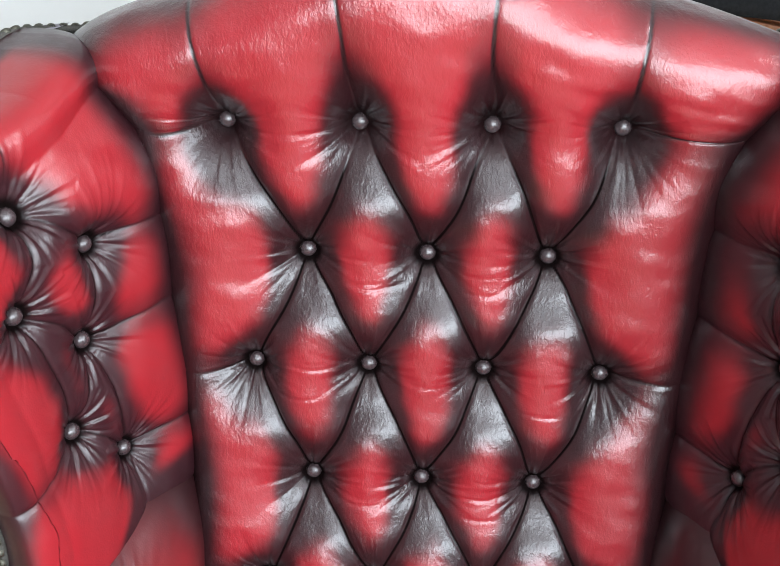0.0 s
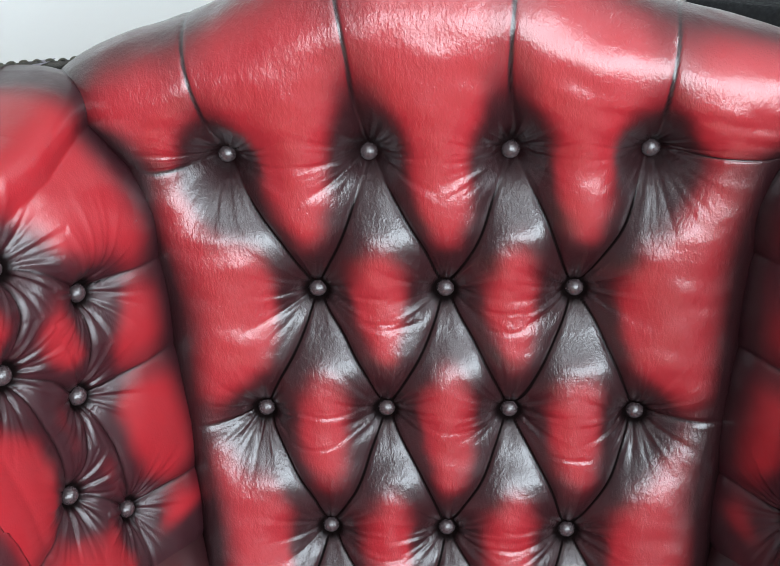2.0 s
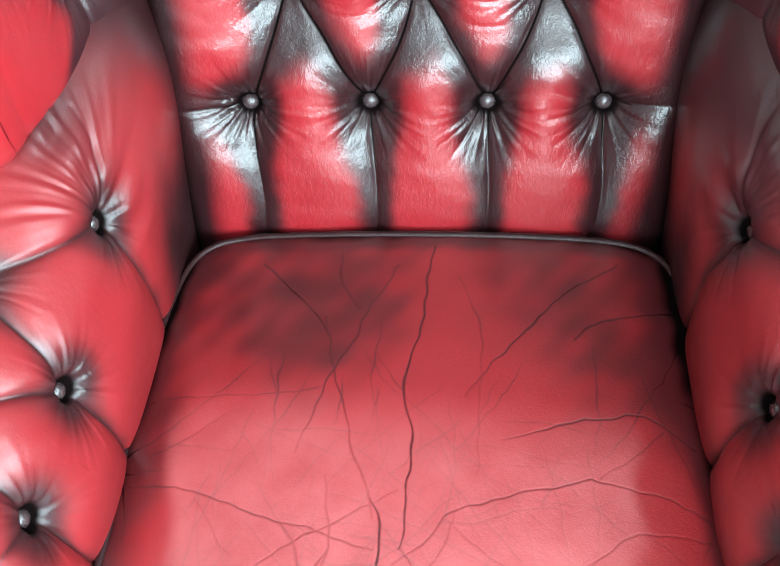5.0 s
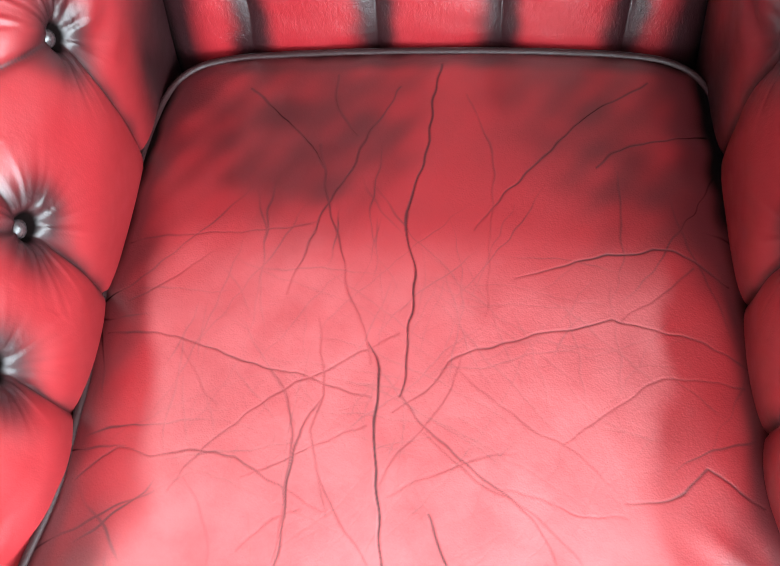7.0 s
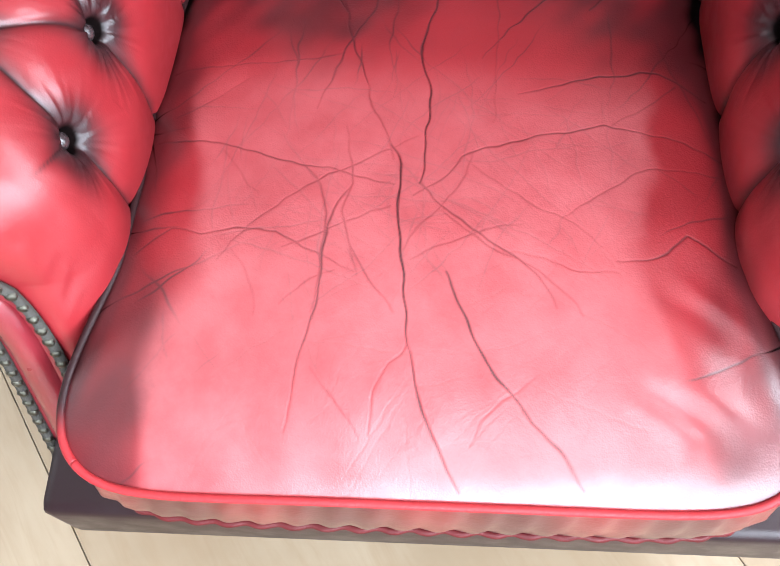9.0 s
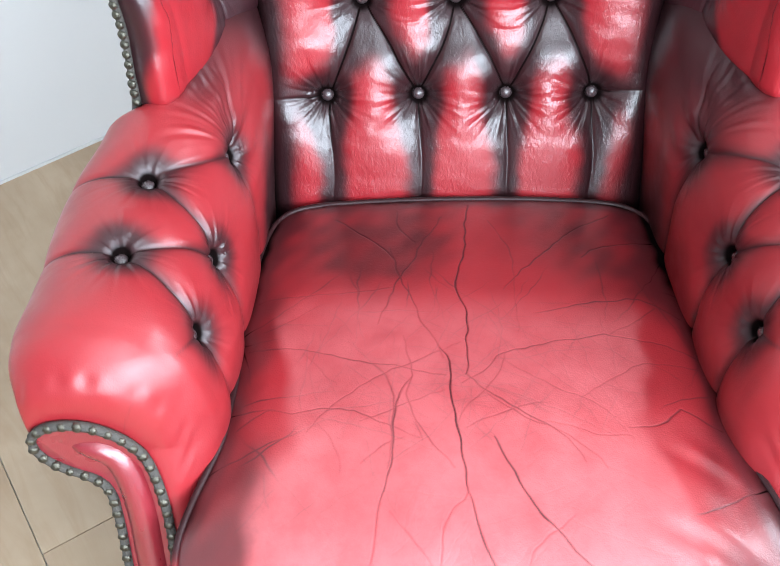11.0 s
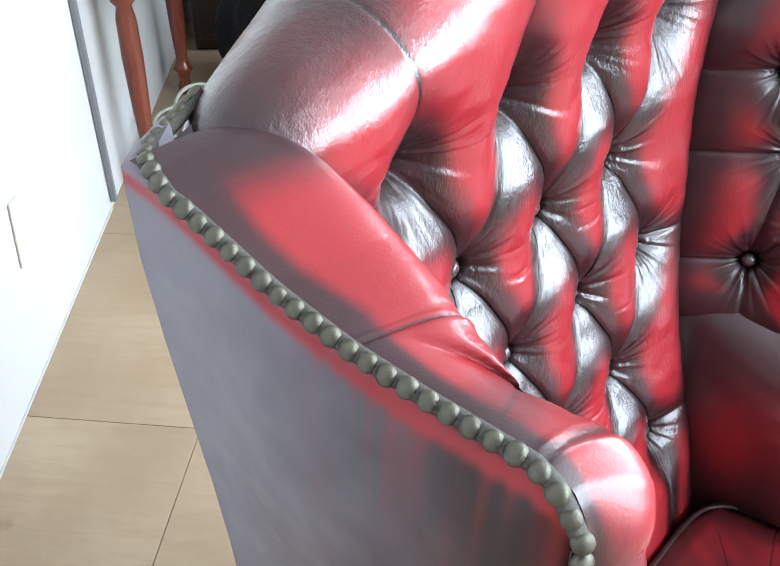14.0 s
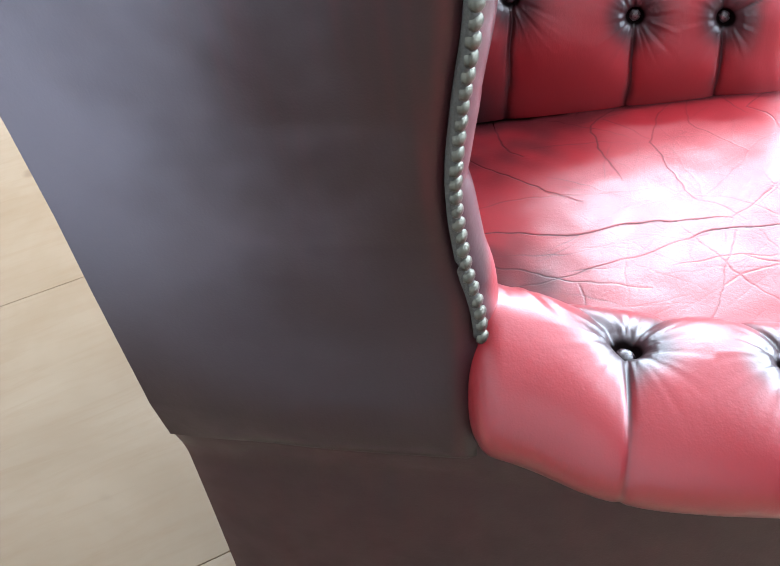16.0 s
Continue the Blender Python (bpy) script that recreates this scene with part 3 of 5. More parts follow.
def build_wing(sgn, label):
    yb, zb, r, rt, rb = 0.075, 0.560, 0.046, 0.040, 0.030
    yf = -0.197
    a = np.linspace(0, np.pi / 2, 44)
    ys = np.r_[yf + r * (1 - np.cos(a)), np.linspace(yf + r, yb, 150)[1:]]
    fy = np.r_[np.sin(a), np.ones(149)]
    b = np.linspace(0, np.pi / 2, 22)
    ny, nz = len(ys), 300
    P = np.zeros((nz, ny, 3))
    for j, y in enumerate(ys):
        zt = wing_top(y) - 0.012 * (1 - fy[j]) ** 2
        z = np.r_[zb + rb * (1 - np.cos(b)), np.linspace(zb + rb, zt - rt, nz - 44 + 2)[1:-1], (zt - rt + rt * np.sin(b))]
        fz = np.r_[0.35 + 0.65 * np.sin(b), np.ones(nz - 44), np.cos(b)]
        inner = 0.2845 + 0.33 * (-0.04 - max(y, yf + 0.3 * r)) + 0.002 + 0.015 * smooth01(0.60, 0.85, z) + 0.058 * smooth01(0.90, 1.03, z)
        xo = x_out(z)
        inner = np.minimum(inner, xo - 0.024)
        P[:, j, 0] = xo - (xo - inner) * fy[j] * fz
        P[:, j, 1], P[:, j, 2] = y + (wing_front(z) - yf) * smooth01(0.0, -0.197, y), z
    row = P[nz // 2]
    u = np.r_[0, np.cumsum(np.linalg.norm(np.diff(row, axis=0), axis=1))]
    U, V = np.broadcast_to(u, (nz, ny)).copy(), P[..., 2].copy()
    uy = lambda y: float(np.interp(y, ys, u))
    bt = [(uy(y), z) for y, z in ((-0.098, 0.935), (-0.034, 0.876), (-0.124, 0.852), (-0.062, 0.790), (-0.106, 0.714), (-0.050, 0.656))]
    w1, w2, w3, w4, w5, w6 = bt
    end = u[-1]
    pleats = [(*w1, *w2, 0), (*w1, *w3, 0), (*w2, *w4, 0), (*w3, *w4, 0), (*w4, *w5, 0), (*w5, *w6, 0), (*w4, *w6, 0), (*w3, *w5, 0)]
    pleats += [(*w1, uy(-0.150), 1.0, 1), (*w3, 0.0, 0.836, 1), (*w5, 0.0, 0.695, 1),
               (*w2, end, 0.868, 1), (*w4, end, 0.775, 1), (*w6, end, 0.640, 1), (*w6, uy(-0.06), zb, 1)]
    h, dye_shade = tuft(U, V, bt, pleats, 0.022, lumps=0.4, seed=11 + int(sgn), soft=0.020, halo=(0.028, 0.036, 0.006), fade=0.70, line=0.55, wrinkle=0.0021, line_fade=0.45, rub=(0.002, 0.034))
    front = smooth01(0.0, 0.016, U)
    top = smooth01(0.0, 0.035, wing_top(P[..., 1]) - V)
    gap = end - U
    h = h * front * top * (1 - np.exp(-gap / 0.02)) * smooth01(0.0, 0.03, V - zb + 0.004)
    h += (0.010 + 0.006 * smooth01(-0.15, 0.0, P[..., 1])) * np.sin(np.pi * np.clip((wing_top(P[..., 1]) - V) / 0.050, 0, 1)) * smooth01(0.0, 0.03, U) + 0.006 * np.sin(np.pi * np.clip(U / 0.05, 0, 1)) * smooth01(0.0, 0.03, wing_top(P[..., 1]) - V)
    below = wing_top(P[..., 1]) - V
    inset = x_out(V) - P[..., 0]
    on_top = smooth01(0.10, 0.03, below)
    thin = 1 - 0.45 * smooth01(-0.06, -0.09, P[..., 1])
    roll = 0.06 + 0.94 * smooth01((0.006 + 0.006 * on_top) * thin, (0.018 + 0.012 * on_top) * thin, inset + 0.8 * np.clip(h, 0, 1) * on_top + 0.003 * wobble(P[..., 1], V, 14, 40))
    band = smooth01(0.62, 0.70, V)
    roll *= 0.10 + 0.90 * smooth01(0.002 + 0.012 * band, 0.012 + 0.021 * band, U + 0.005 * wobble(P[..., 1], V, 24, 45) + 0.016 * smooth01(0.10, 0.02, below))
    over = smooth01(0.055, 0.030, below) * smooth01(0.075, 0.050, inset)
    for y0, lean in ((-0.076, 0.30), (-0.172, -0.15)):
        line = P[..., 1] - y0 + lean * inset
        h += over * (0.0016 * smooth01(0.006, 0.0, line) * smooth01(-0.030, 0.0, line) - 0.0022 * np.exp(-(line / 0.0016) ** 2))
        dye_shade = dye_shade * (1 - 0.8 * over * np.exp(-(line / 0.0016) ** 2))
    # darker towards the back and the foot, with a wider band on the right
    dye_shade *= np.clip(roll, 0, 1) * smooth01(0.025 + 0.02 * (sgn > 0), 0.085 + 0.04 * (sgn > 0), gap) * smooth01(0.0, 0.025, V - zb - 0.045 * smooth01(-0.14, -0.06, P[..., 1]))
    N = normals(P)
    if N[nz // 2, ny - 20, 0] > 0:
        N = -N
    Q = P + N * h[..., None]
    M = N.copy()
    M[..., 0] *= sgn
    Q[..., 0] *= sgn
    ob = grid_mesh("wing", Q, M_WING, CHAIR, label, dye_shade, flip=sgn > 0)
    put_buttons(Q, M, U, V, bt, ob, 0.0035)
    # outside panel below the nailing, with soft turned edges
    nu, nv = 150, 170
    uu, vv = np.meshgrid(np.linspace(0, 1, nu), np.linspace(0, 1, nv))
    back = lambda z: np.interp(z, (0.46, 0.50, 0.62, 0.68, 0.74, 0.81, 0.92, 1.02, 1.05), (0.036, 0.041, 0.050, 0.055, 0.062, 0.069, 0.075, 0.082, 0.082))
    z = 0.460 + vv * (wing_top(-0.19 + uu * 0.27) - 0.006 - 0.460)
    y = wing_front(z) + uu * (back(z) - wing_front(z))
    dist = np.minimum.reduce([y - wing_front(z), (wing_top(y) - z), (z - 0.460)])
    bulge = 0.013 * (1 - np.exp(-np.clip(dist, 0, 1) / 0.010)) + 0.006 * np.sin(np.pi * uu) * np.sin(np.pi * vv) + 0.0012 * wobble(y, z, 8, 30)
    flare = flare_at(z)
    rearward = smooth01(0.45, 1.0, uu)
    side = (x_out(z) - 0.004 + bulge + flare) * (1 - rearward) + (x_rear(z) + 0.004 * np.sin(np.pi * uu)) * rearward
    S = np.stack([sgn * side, y, z], 2)
    # behind the wing the hide turns in over the shoulder, under the nailing
    turn = smooth01(0.80, 1.0, uu[0])
    lips = [S[-1] + np.stack([-sgn * k * 0.045 * turn, k * 0.022 * turn, 0.0035 * min(1.0, 4 * k) * turn], 1) for k in (0.12, 0.3, 0.6, 1.0)]
    edge = np.minimum(y - wing_front(z), wing_top(y) - z)
    red = 0.75 * np.exp(-((wing_top(y) - z - 0.012) / 0.0048) ** 2) + 0.36 * np.exp(-np.clip(wing_top(y) - z, 0, 1) / 0.17) * smooth01(0.0, -0.09, y) * np.clip(0.48 + 0.52 * wobble(y * 10, z * 0.35, 5, 60), 0, 1)
    red = red + 0.12 * np.exp(-((edge - 0.011) / 0.006) ** 2)
    S, red = np.concatenate([S] + [p[None] for p in lips]), np.concatenate([red, 0.2 * red[-1:].repeat(4, 0)])
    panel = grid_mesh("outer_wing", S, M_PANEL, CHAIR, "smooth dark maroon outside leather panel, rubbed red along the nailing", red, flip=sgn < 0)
    # gimp strip and nails round the front and top edge
    corner = [(float(wing_front(zz)) - 0.001, zz) for zz in np.linspace(0.578, 0.975, 42)]
    corner += [(-0.187, 0.988), (-0.181, 0.996)] + [(yy, float(wing_top(yy)) - 0.001) for yy in np.linspace(-0.170, 0.040, 26)]
    path = [(sgn * (x_out(zz) + 0.003), yy, zz) for yy, zz in corner]
    out = []
    for yy, zz in corner:
        f = float(smooth01(0.998, 0.965, zz)) if yy < -0.16 else 0.0
        out.append((sgn * (0.45 + 0.3 * (1 - f)), -0.88 * f, 0.45 * (1 - f) + 0.02))
    # behind the wing the nailing climbs over the shoulder of the back
    for px, py, pz, oy in ((0.388, 0.056, 1.038, 0.1), (0.381, 0.072, 1.038, 0.4), (0.366, 0.087, 1.036, 0.7), (0.340, 0.102, 1.033, 0.9), (0.310, 0.117, 1.033, 0.9)):
        path.append((sgn * px, py, pz))
        out.append((sgn * 0.4, oy, 0.7))
    strip = bmesh.new()
    tube(strip, path, 0.0044, 6)
    part("gimp_strip", strip, M_GIMP, panel)
    nail_row(path, out, panel, 0.0106, 0.0035)
    return ob


build_wing(-1, "buttoned red leather inside wing, dark along its front roll")
build_wing(1, "buttoned red leather inside wing, darker in the folds")

# --- arms
ARM_SECTION = [(0.272, 0.165), (0.268, 0.28), (0.264, 0.36), (0.259, 0.43), (0.270, 0.495), (0.300, 0.534), (0.342, 0.549), (0.384, 0.546), (0.412, 0.530), (0.421, 0.506), (0.408, 0.482), (0.382, 0.466), (0.352, 0.458)]
ARM_DROP = spline([(-0.66, -0.040), (-0.56, -0.026), (-0.50, -0.014), (-0.40, -0.004), (-0.30, 0.0), (-0.20, 0.020), (-0.10, 0.028), (0.05, 0.03)], 90)
ARM_FLARE = spline([(-0.66, 0.006), (-0.56, 0.004), (-0.50, 0.002), (-0.42, -0.004), (-0.30, -0.004), (-0.20, -0.030), (0.05, -0.05)], 90)


def front_y(z):
    return np.interp(z, (0.10, 0.20, 0.43, 0.60), (-0.650, -0.625, -0.548, -0.545))


LOOP = [(0.298, 0.14), (0.297, 0.26), (0.297, 0.345), (0.300, 0.385), (0.308, 0.420), (0.326, 0.452), (0.352, 0.470), (0.380, 0.473), (0.402, 0.464), (0.412, 0.447), (0.406, 0.428), (0.388, 0.415), (0.366, 0.406), (0.350, 0.392), (0.345, 0.355), (0.344, 0.26), (0.344, 0.14)]


def build_arm(sgn, label):
    ns, ny, nc = 280, 380, 40
    sec, loop = spline(ARM_SECTION, ns), spline(LOOP[:14], ns)
    s = np.r_[0, np.cumsum(np.linalg.norm(np.diff(sec, axis=0), axis=1))]
    P = np.zeros((ny + nc, ns, 3))
    yb, cap = 0.030, 0.046
    for k in range(ny + nc):
        th = min(1.0, k / nc) * np.pi / 2
        t = max(0.0, (k - nc) / (ny - 1))
        xz = loop + (sec - loop) * math.sin(th) ** 0.85
        y = np.where(k < nc, front_y(xz[:, 1]) - 0.006 + (cap + 0.006) * (1 - math.cos(th)), (front_y(sec[:, 1]) + cap) * (1 - t) + yb * t)
        behind = smooth01(-0.215, -0.185, y)
        lift = smooth01(-0.20, -0.02, y) * np.exp(-((s - 0.31) / 0.10) ** 2)
        full = math.sin(th) ** 2
        P[k, :, 0] = xz[:, 0] - 0.006 * lift - behind * np.clip(xz[:, 0] - 0.345, 0, 1) * 0.9 + full * np.interp(y, ARM_FLARE[:, 0], ARM_FLARE[:, 1]) * smooth01(0.29, 0.40, sec[:, 0])
        P[k, :, 1] = y
        P[k, :, 2] = xz[:, 1] + 0.050 * lift + np.interp(y, ARM_DROP[:, 0], ARM_DROP[:, 1]) * smooth01(0.34, 0.46, sec[:, 1]) * full * (1 - 0.55 * smooth01(s[-1] - 0.13, s[-1] - 0.04, s))
    U, V = np.broadcast_to(s, P.shape[:2]).copy(), P[..., 1].copy()
    near = lambda x, z: float(s[np.argmin((sec[:, 0] - x) ** 2 + (sec[:, 1] - z) ** 2)])
    sl, st = near(0.268, 0.482), near(0.335, 0.548)
    low = [(sl, -0.200), (sl, -0.348), (sl + 0.004, -0.452)]
    high = [(st, -0.300), (st + 0.006, -0.408)]
    bt = low + high
    pleats = [(*high[0], *low[0], 0), (*high[0], *low[1], 0), (*high[1], *low[1], 0), (*high[1], *low[2], 0)]
    for q in low:
        pleats.append((*q, 0.10, q[1] + 0.006, 2))
    for q in high:
        pleats.append((*q, s[-1], q[1] - 0.004, 1))
    pleats += [(*low[0], st - 0.05, -0.130, 1), (*low[2], near(0.31, 0.53), -0.560, 1)]
    h, dye_shade = tuft(U, V, bt, pleats, 0.011, line=0.4, lumps=0.15, seed=31 + int(sgn), soft=0.014, pit=0.014, pit_r=0.0100, halo=(0.022, 0.024, 0.0), wrinkle=0.0010, fade=0.90, rub=(-0.008, 0.018))
    h *= 1 + 0.45 * smooth01(sl, sl - 0.05, U)
    fy = V - front_y(P[..., 2])
    h = h * smooth01(0.03, 0.10, fy) + 0.008 * smooth01(0.10, 0.05, fy) * smooth01(0.002, 0.04, fy)
    h *= smooth01(0.0, 0.05, U) * smooth01(0, 0.04, s[-1] - U) * 0.9 + 0.1
    # gathers in the roll just above the scroll and where it meets the wing
    h += 0.0004 * (np.sin(U * 260) + np.sin(U * 171 + 1)) * np.exp(-((fy - 0.006) / 0.006) ** 2) * smooth01(0.2, 0.3, U)
    h += 0.0022 * np.sin(U * 190 + 30 * V) * np.exp(-((V + 0.165) / 0.022) ** 2) * smooth01(0.24, 0.30, U) * smooth01(0.50, 0.40, U)
    fan_u, fan_v = U - low[0][0], V - low[0][1]
    fan_d, fan_a = np.hypot(fan_u, fan_v), np.arctan2(fan_v, fan_u)
    fan = (np.sin(fan_a * 30 + 1.5 * wobble(U, V, 9, 40)) + 0.6 * np.sin(fan_a * 47 + 1.0)) * smooth01(0.030, 0.060, fan_d) * smooth01(0.135, 0.075, fan_d) * (0.6 + 0.4 * wobble(U, V, 19, 50))
    h += (0.0008 if sgn < 0 else 0.0004) * fan * smooth01(-0.9, -0.3, fan_a) * smooth01(1.9, 1.2, fan_a)
    nearest = np.minimum.reduce([np.hypot(U - a, V - b) for a, b in bt])
    fold = np.clip(-dye_shade, 0, 1)
    PATCH = (0.085, 0.50) if sgn < 0 else (0.095, 0.44)   # the rubbed red patch beside the back
    dye_shade = np.clip(0.25 + 0.75 * dye_shade, 0, 1) * smooth01(-0.09 - 0.03 * (sgn > 0), -0.24 - 0.06 * (sgn > 0), V + 0.05 * wobble(U, V, 4, 18)) + 0.85 * np.exp(-((V + PATCH[0]) / 0.050) ** 2 - ((P[..., 2] - PATCH[1]) / 0.075) ** 2)
    dye_shade *= 1 - 0.98 * np.exp(-((nearest + 0.005 * wobble(U, V, 29, 70)) / 0.036) ** 2)
    # darker low on the inner face and along the underside of the roll
    dye_shade *= (1 - 0.85 * smooth01(0.12, 0.05, s[-1] - U)) * (0.35 + 0.65 * smooth01(0.02, 0.14, U)) * (1 - 0.5 * smooth01(0.03, 0.0, fy) * smooth01(0.25, 0.2, U))
    # hole shade painted into the arm's button pits, near-black and dull
    pitted = np.exp(-(nearest / 0.012) ** 4)
    dye_shade = dye_shade * (1 - 0.25 * fold) - 0.8 * fold * pitted - 0.85 * np.exp(-(nearest / 0.0105) ** 2)
    N = normals(P)
    if N[ny // 2, ns // 2, 2] < 0:
        N = -N
    Q = P + N * h[..., None]
    M = N.copy()
    M[..., 0] *= sgn
    Q[..., 0] *= sgn
    ob = grid_mesh("arm", Q, M_ARM, CHAIR, label, dye_shade, flip=sgn < 0)
    put_buttons(Q, M, U, V, bt, ob, 0.003)
    # scrolled front facing with its two lines of nails
    curve = spline(LOOP, 90)
    bm = bmesh.new()
    prism(bm, [(sgn * x, z) for x, z in curve], lambda z: float(front_y(z)) - 0.010, lambda z: float(front_y(z)) + 0.05)
    face = part("arm_facing", bm, M_FACING, CHAIR, "narrow scrolled leather arm facing edged with brass nails", smooth=False)
    # padded middle of the facing
    cx = spline([(0.321, 0.15), (0.321, 0.30), (0.324, 0.38), (0.340, 0.428), (0.378, 0.443)], 40)
    bm = bmesh.new()
    tube(bm, [(sgn * x, float(front_y(z)) - 0.006, z) for x, z in cx], [0.015] * 36 + [0.014, 0.012, 0.009, 0.004], 12)
    part("facing_pad", bm, M_FACING, face, "shiny padded strip")
    outp = [(sgn * x, float(front_y(z)) - 0.011, z) for x, z in curve]
    bm = bmesh.new()
    tube(bm, outp, 0.0050, 6)
    part("gimp_strip", bm, M_GIMP, face)
    nail_row(outp, [(0, -1, 0.12)] * len(outp), face, 0.0135, 0.003)
    # outside arm panel
    nu, nv = 80, 40
    uu, vv = np.meshgrid(np.linspace(0, 1, nu), np.linspace(0, 1, nv))
    z = 0.135 + vv * (0.345 - 0.06 * smooth01(0.45, 0.0, uu))
    yb2 = np.interp(z, (0.13, 0.47), (0.025, 0.040))
    y = front_y(z) + 0.004 + uu * (yb2 - front_y(z))
    S = np.stack([sgn * (0.343 + 0.012 * smooth01(0.40, 0.46, z) + 0.010 * np.sin(np.pi * uu) ** 0.5 * np.sin(np.pi * vv) ** 0.5 + 0.001 * wobble(y, z, 6, 25)), y, z], 2)
    grid_mesh("outer_arm", S, M_PANEL, CHAIR, "smooth dark maroon outside leather panel", 0.1 + 0 * z, flip=sgn < 0)
    return ob


build_arm(-1, "plump red leather scroll arm with deep buttons")
build_arm(1, "plump red leather scroll arm with deep buttons and darker folds")

# --- outside back, closing the frame behind
nu, nv = 60, 60
uu, vv = np.meshgrid(np.linspace(-1, 1, nu), np.linspace(0, 1, nv))
zt = np.interp(np.abs(uu), (0, 0.3, 0.5, 0.7, 1.0), (1.070, 1.060, 1.042, 1.036, 1.026))
zz = 0.135 + vv * (zt - 0.135)
S = np.stack([uu * (np.where(zz < 0.46, 0.343 + 0.012 * smooth01(0.40, 0.46, zz), x_rear(zz)) - 0.004 * np.exp(-(1.036 - np.minimum(zz, 1.036)) / 0.010)), np.interp(zz, (0.13, 0.46, 0.50, 0.62, 0.68, 0.74, 0.81, 0.92, 1.02, 1.12), (0.025, 0.035, 0.041, 0.050, 0.055, 0.062, 0.069, 0.075, 0.082, 0.09)) + 0.070 * (1 - np.abs(uu) ** 1.5), zz], 2)
S = np.concatenate([S, S[-1:] * np.array([0.97, 0.0, 1.0]) + np.array([0, 0.068, -0.004])])
zz = np.concatenate([zz, zz[-1:]])
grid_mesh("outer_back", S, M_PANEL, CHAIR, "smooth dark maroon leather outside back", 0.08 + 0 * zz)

# --- front rail and legs
bm = bmesh.new()
block(bm, (-0.335, -0.692, 0.168), (0.335, -0.60, 0.258), None, 0.012)
part("front_rail", bm, M_PANEL, CHAIR, "dark red leather covered front rail")
bm = bmesh.new()
block(bm, (-0.33, -0.62, 0.15), (0.33, 0.02, 0.255), None, 0.01)
part("seat_deck", bm, M_PANEL, CHAIR, "dark leather seat deck below the cushion")
for sx in (-1, 1):
    bm = bmesh.new()
    prof = [(0.020, 0.0), (0.024, 0.012), (0.020, 0.03), (0.017, 0.06), (0.022, 0.10), (0.034, 0.14), (0.038, 0.172)]
    lathe(bm, prof, (sx * 0.285, -0.625, 0), 16)
    part("front_leg", bm, M_MAHOG, CHAIR, "short turned mahogany front leg")
    bm = bmesh.new()
    tube(bm, [(sx * 0.30, 0.06, 0.0), (sx * 0.30, 0.03, 0.08), (sx * 0.30, 0.0, 0.17)], [0.017, 0.020, 0.026], 8)
    part("rear_leg", bm, M_MAHOG, CHAIR, "plain raked mahogany rear leg")


# ------------------------------------------------------------------ the loose cushion
CREASES = []


def crease(depth, *line):
    """A worn fold across the cushion, deepest along its middle."""
    n = len(line)
    CREASES.append([(x, y, depth * (0.45 + 0.55 * math.sin(math.pi * (i + 0.5) / n))) for i, (x, y) in enumerate(line)])


crease(1.5, (0.009, -0.107), (0.005, -0.206), (-0.007, -0.26), (-0.006, -0.309), (-0.001, -0.356), (-0.003, -0.407), (-0.007, -0.437))
crease(1.5, (-0.034, -0.395), (-0.026, -0.414), (-0.021, -0.462), (-0.016, -0.512), (-0.013, -0.557), (-0.013, -0.583))
crease(1.2, (-0.013, -0.583), (-0.003, -0.616), (0.013, -0.650), (0.030, -0.685))
crease(0.7, (-0.013, -0.583), (-0.030, -0.616), (-0.035, -0.650))
crease(1.4, (0.014, -0.523), (0.037, -0.567), (0.060, -0.612), (0.092, -0.647), (0.125, -0.680))
crease(0.9, (-0.061, -0.437), (-0.076, -0.471), (-0.080, -0.534), (-0.089, -0.588), (-0.099, -0.647))
crease(0.7, (-0.061, -0.492), (-0.042, -0.528), (-0.023, -0.556))
crease(0.6, (0.015, -0.465), (0.052, -0.500), (0.093, -0.523), (0.121, -0.556))
crease(0.6, (-0.079, -0.603), (-0.057, -0.630), (-0.044, -0.650))
crease(0.6, (0.087, -0.607), (0.059, -0.625), (0.040, -0.655))
crease(0.4, (-0.154, -0.505), (-0.140, -0.534), (-0.131, -0.562))
crease(0.7, (-0.091, -0.199), (-0.079, -0.25), (-0.068, -0.291), (-0.055, -0.348), (-0.039, -0.378), (-0.031, -0.412))
crease(0.9, (-0.163, -0.132), (-0.125, -0.173), (-0.095, -0.204), (-0.086, -0.224))
crease(0.7, (-0.021, -0.135), (-0.049, -0.184), (-0.062, -0.229), (-0.079, -0.271), (-0.091, -0.311), (-0.098, -0.353))
crease(0.6, (-0.081, -0.119), (-0.08, -0.155), (-0.059, -0.19))
crease(1.0, (0.198, -0.126), (0.149, -0.161), (0.11, -0.2), (0.08, -0.238), (0.064, -0.259), (0.048, -0.289))
crease(0.9, (0.239, -0.183), (0.18, -0.197), (0.146, -0.221))
crease(0.9, (0.24, -0.332), (0.21, -0.308), (0.168, -0.304), (0.121, -0.321), (0.079, -0.336))
crease(0.8, (0.254, -0.407), (0.226, -0.388), (0.185, -0.375), (0.152, -0.369), (0.101, -0.383), (0.042, -0.404), (0.021, -0.426), (-0.01, -0.449))
crease(0.5, (0.216, -0.319), (0.183, -0.347), (0.156, -0.369))
crease(0.8, (-0.24, -0.386), (-0.181, -0.393), (-0.141, -0.403), (-0.104, -0.418), (-0.066, -0.427), (-0.028, -0.44))
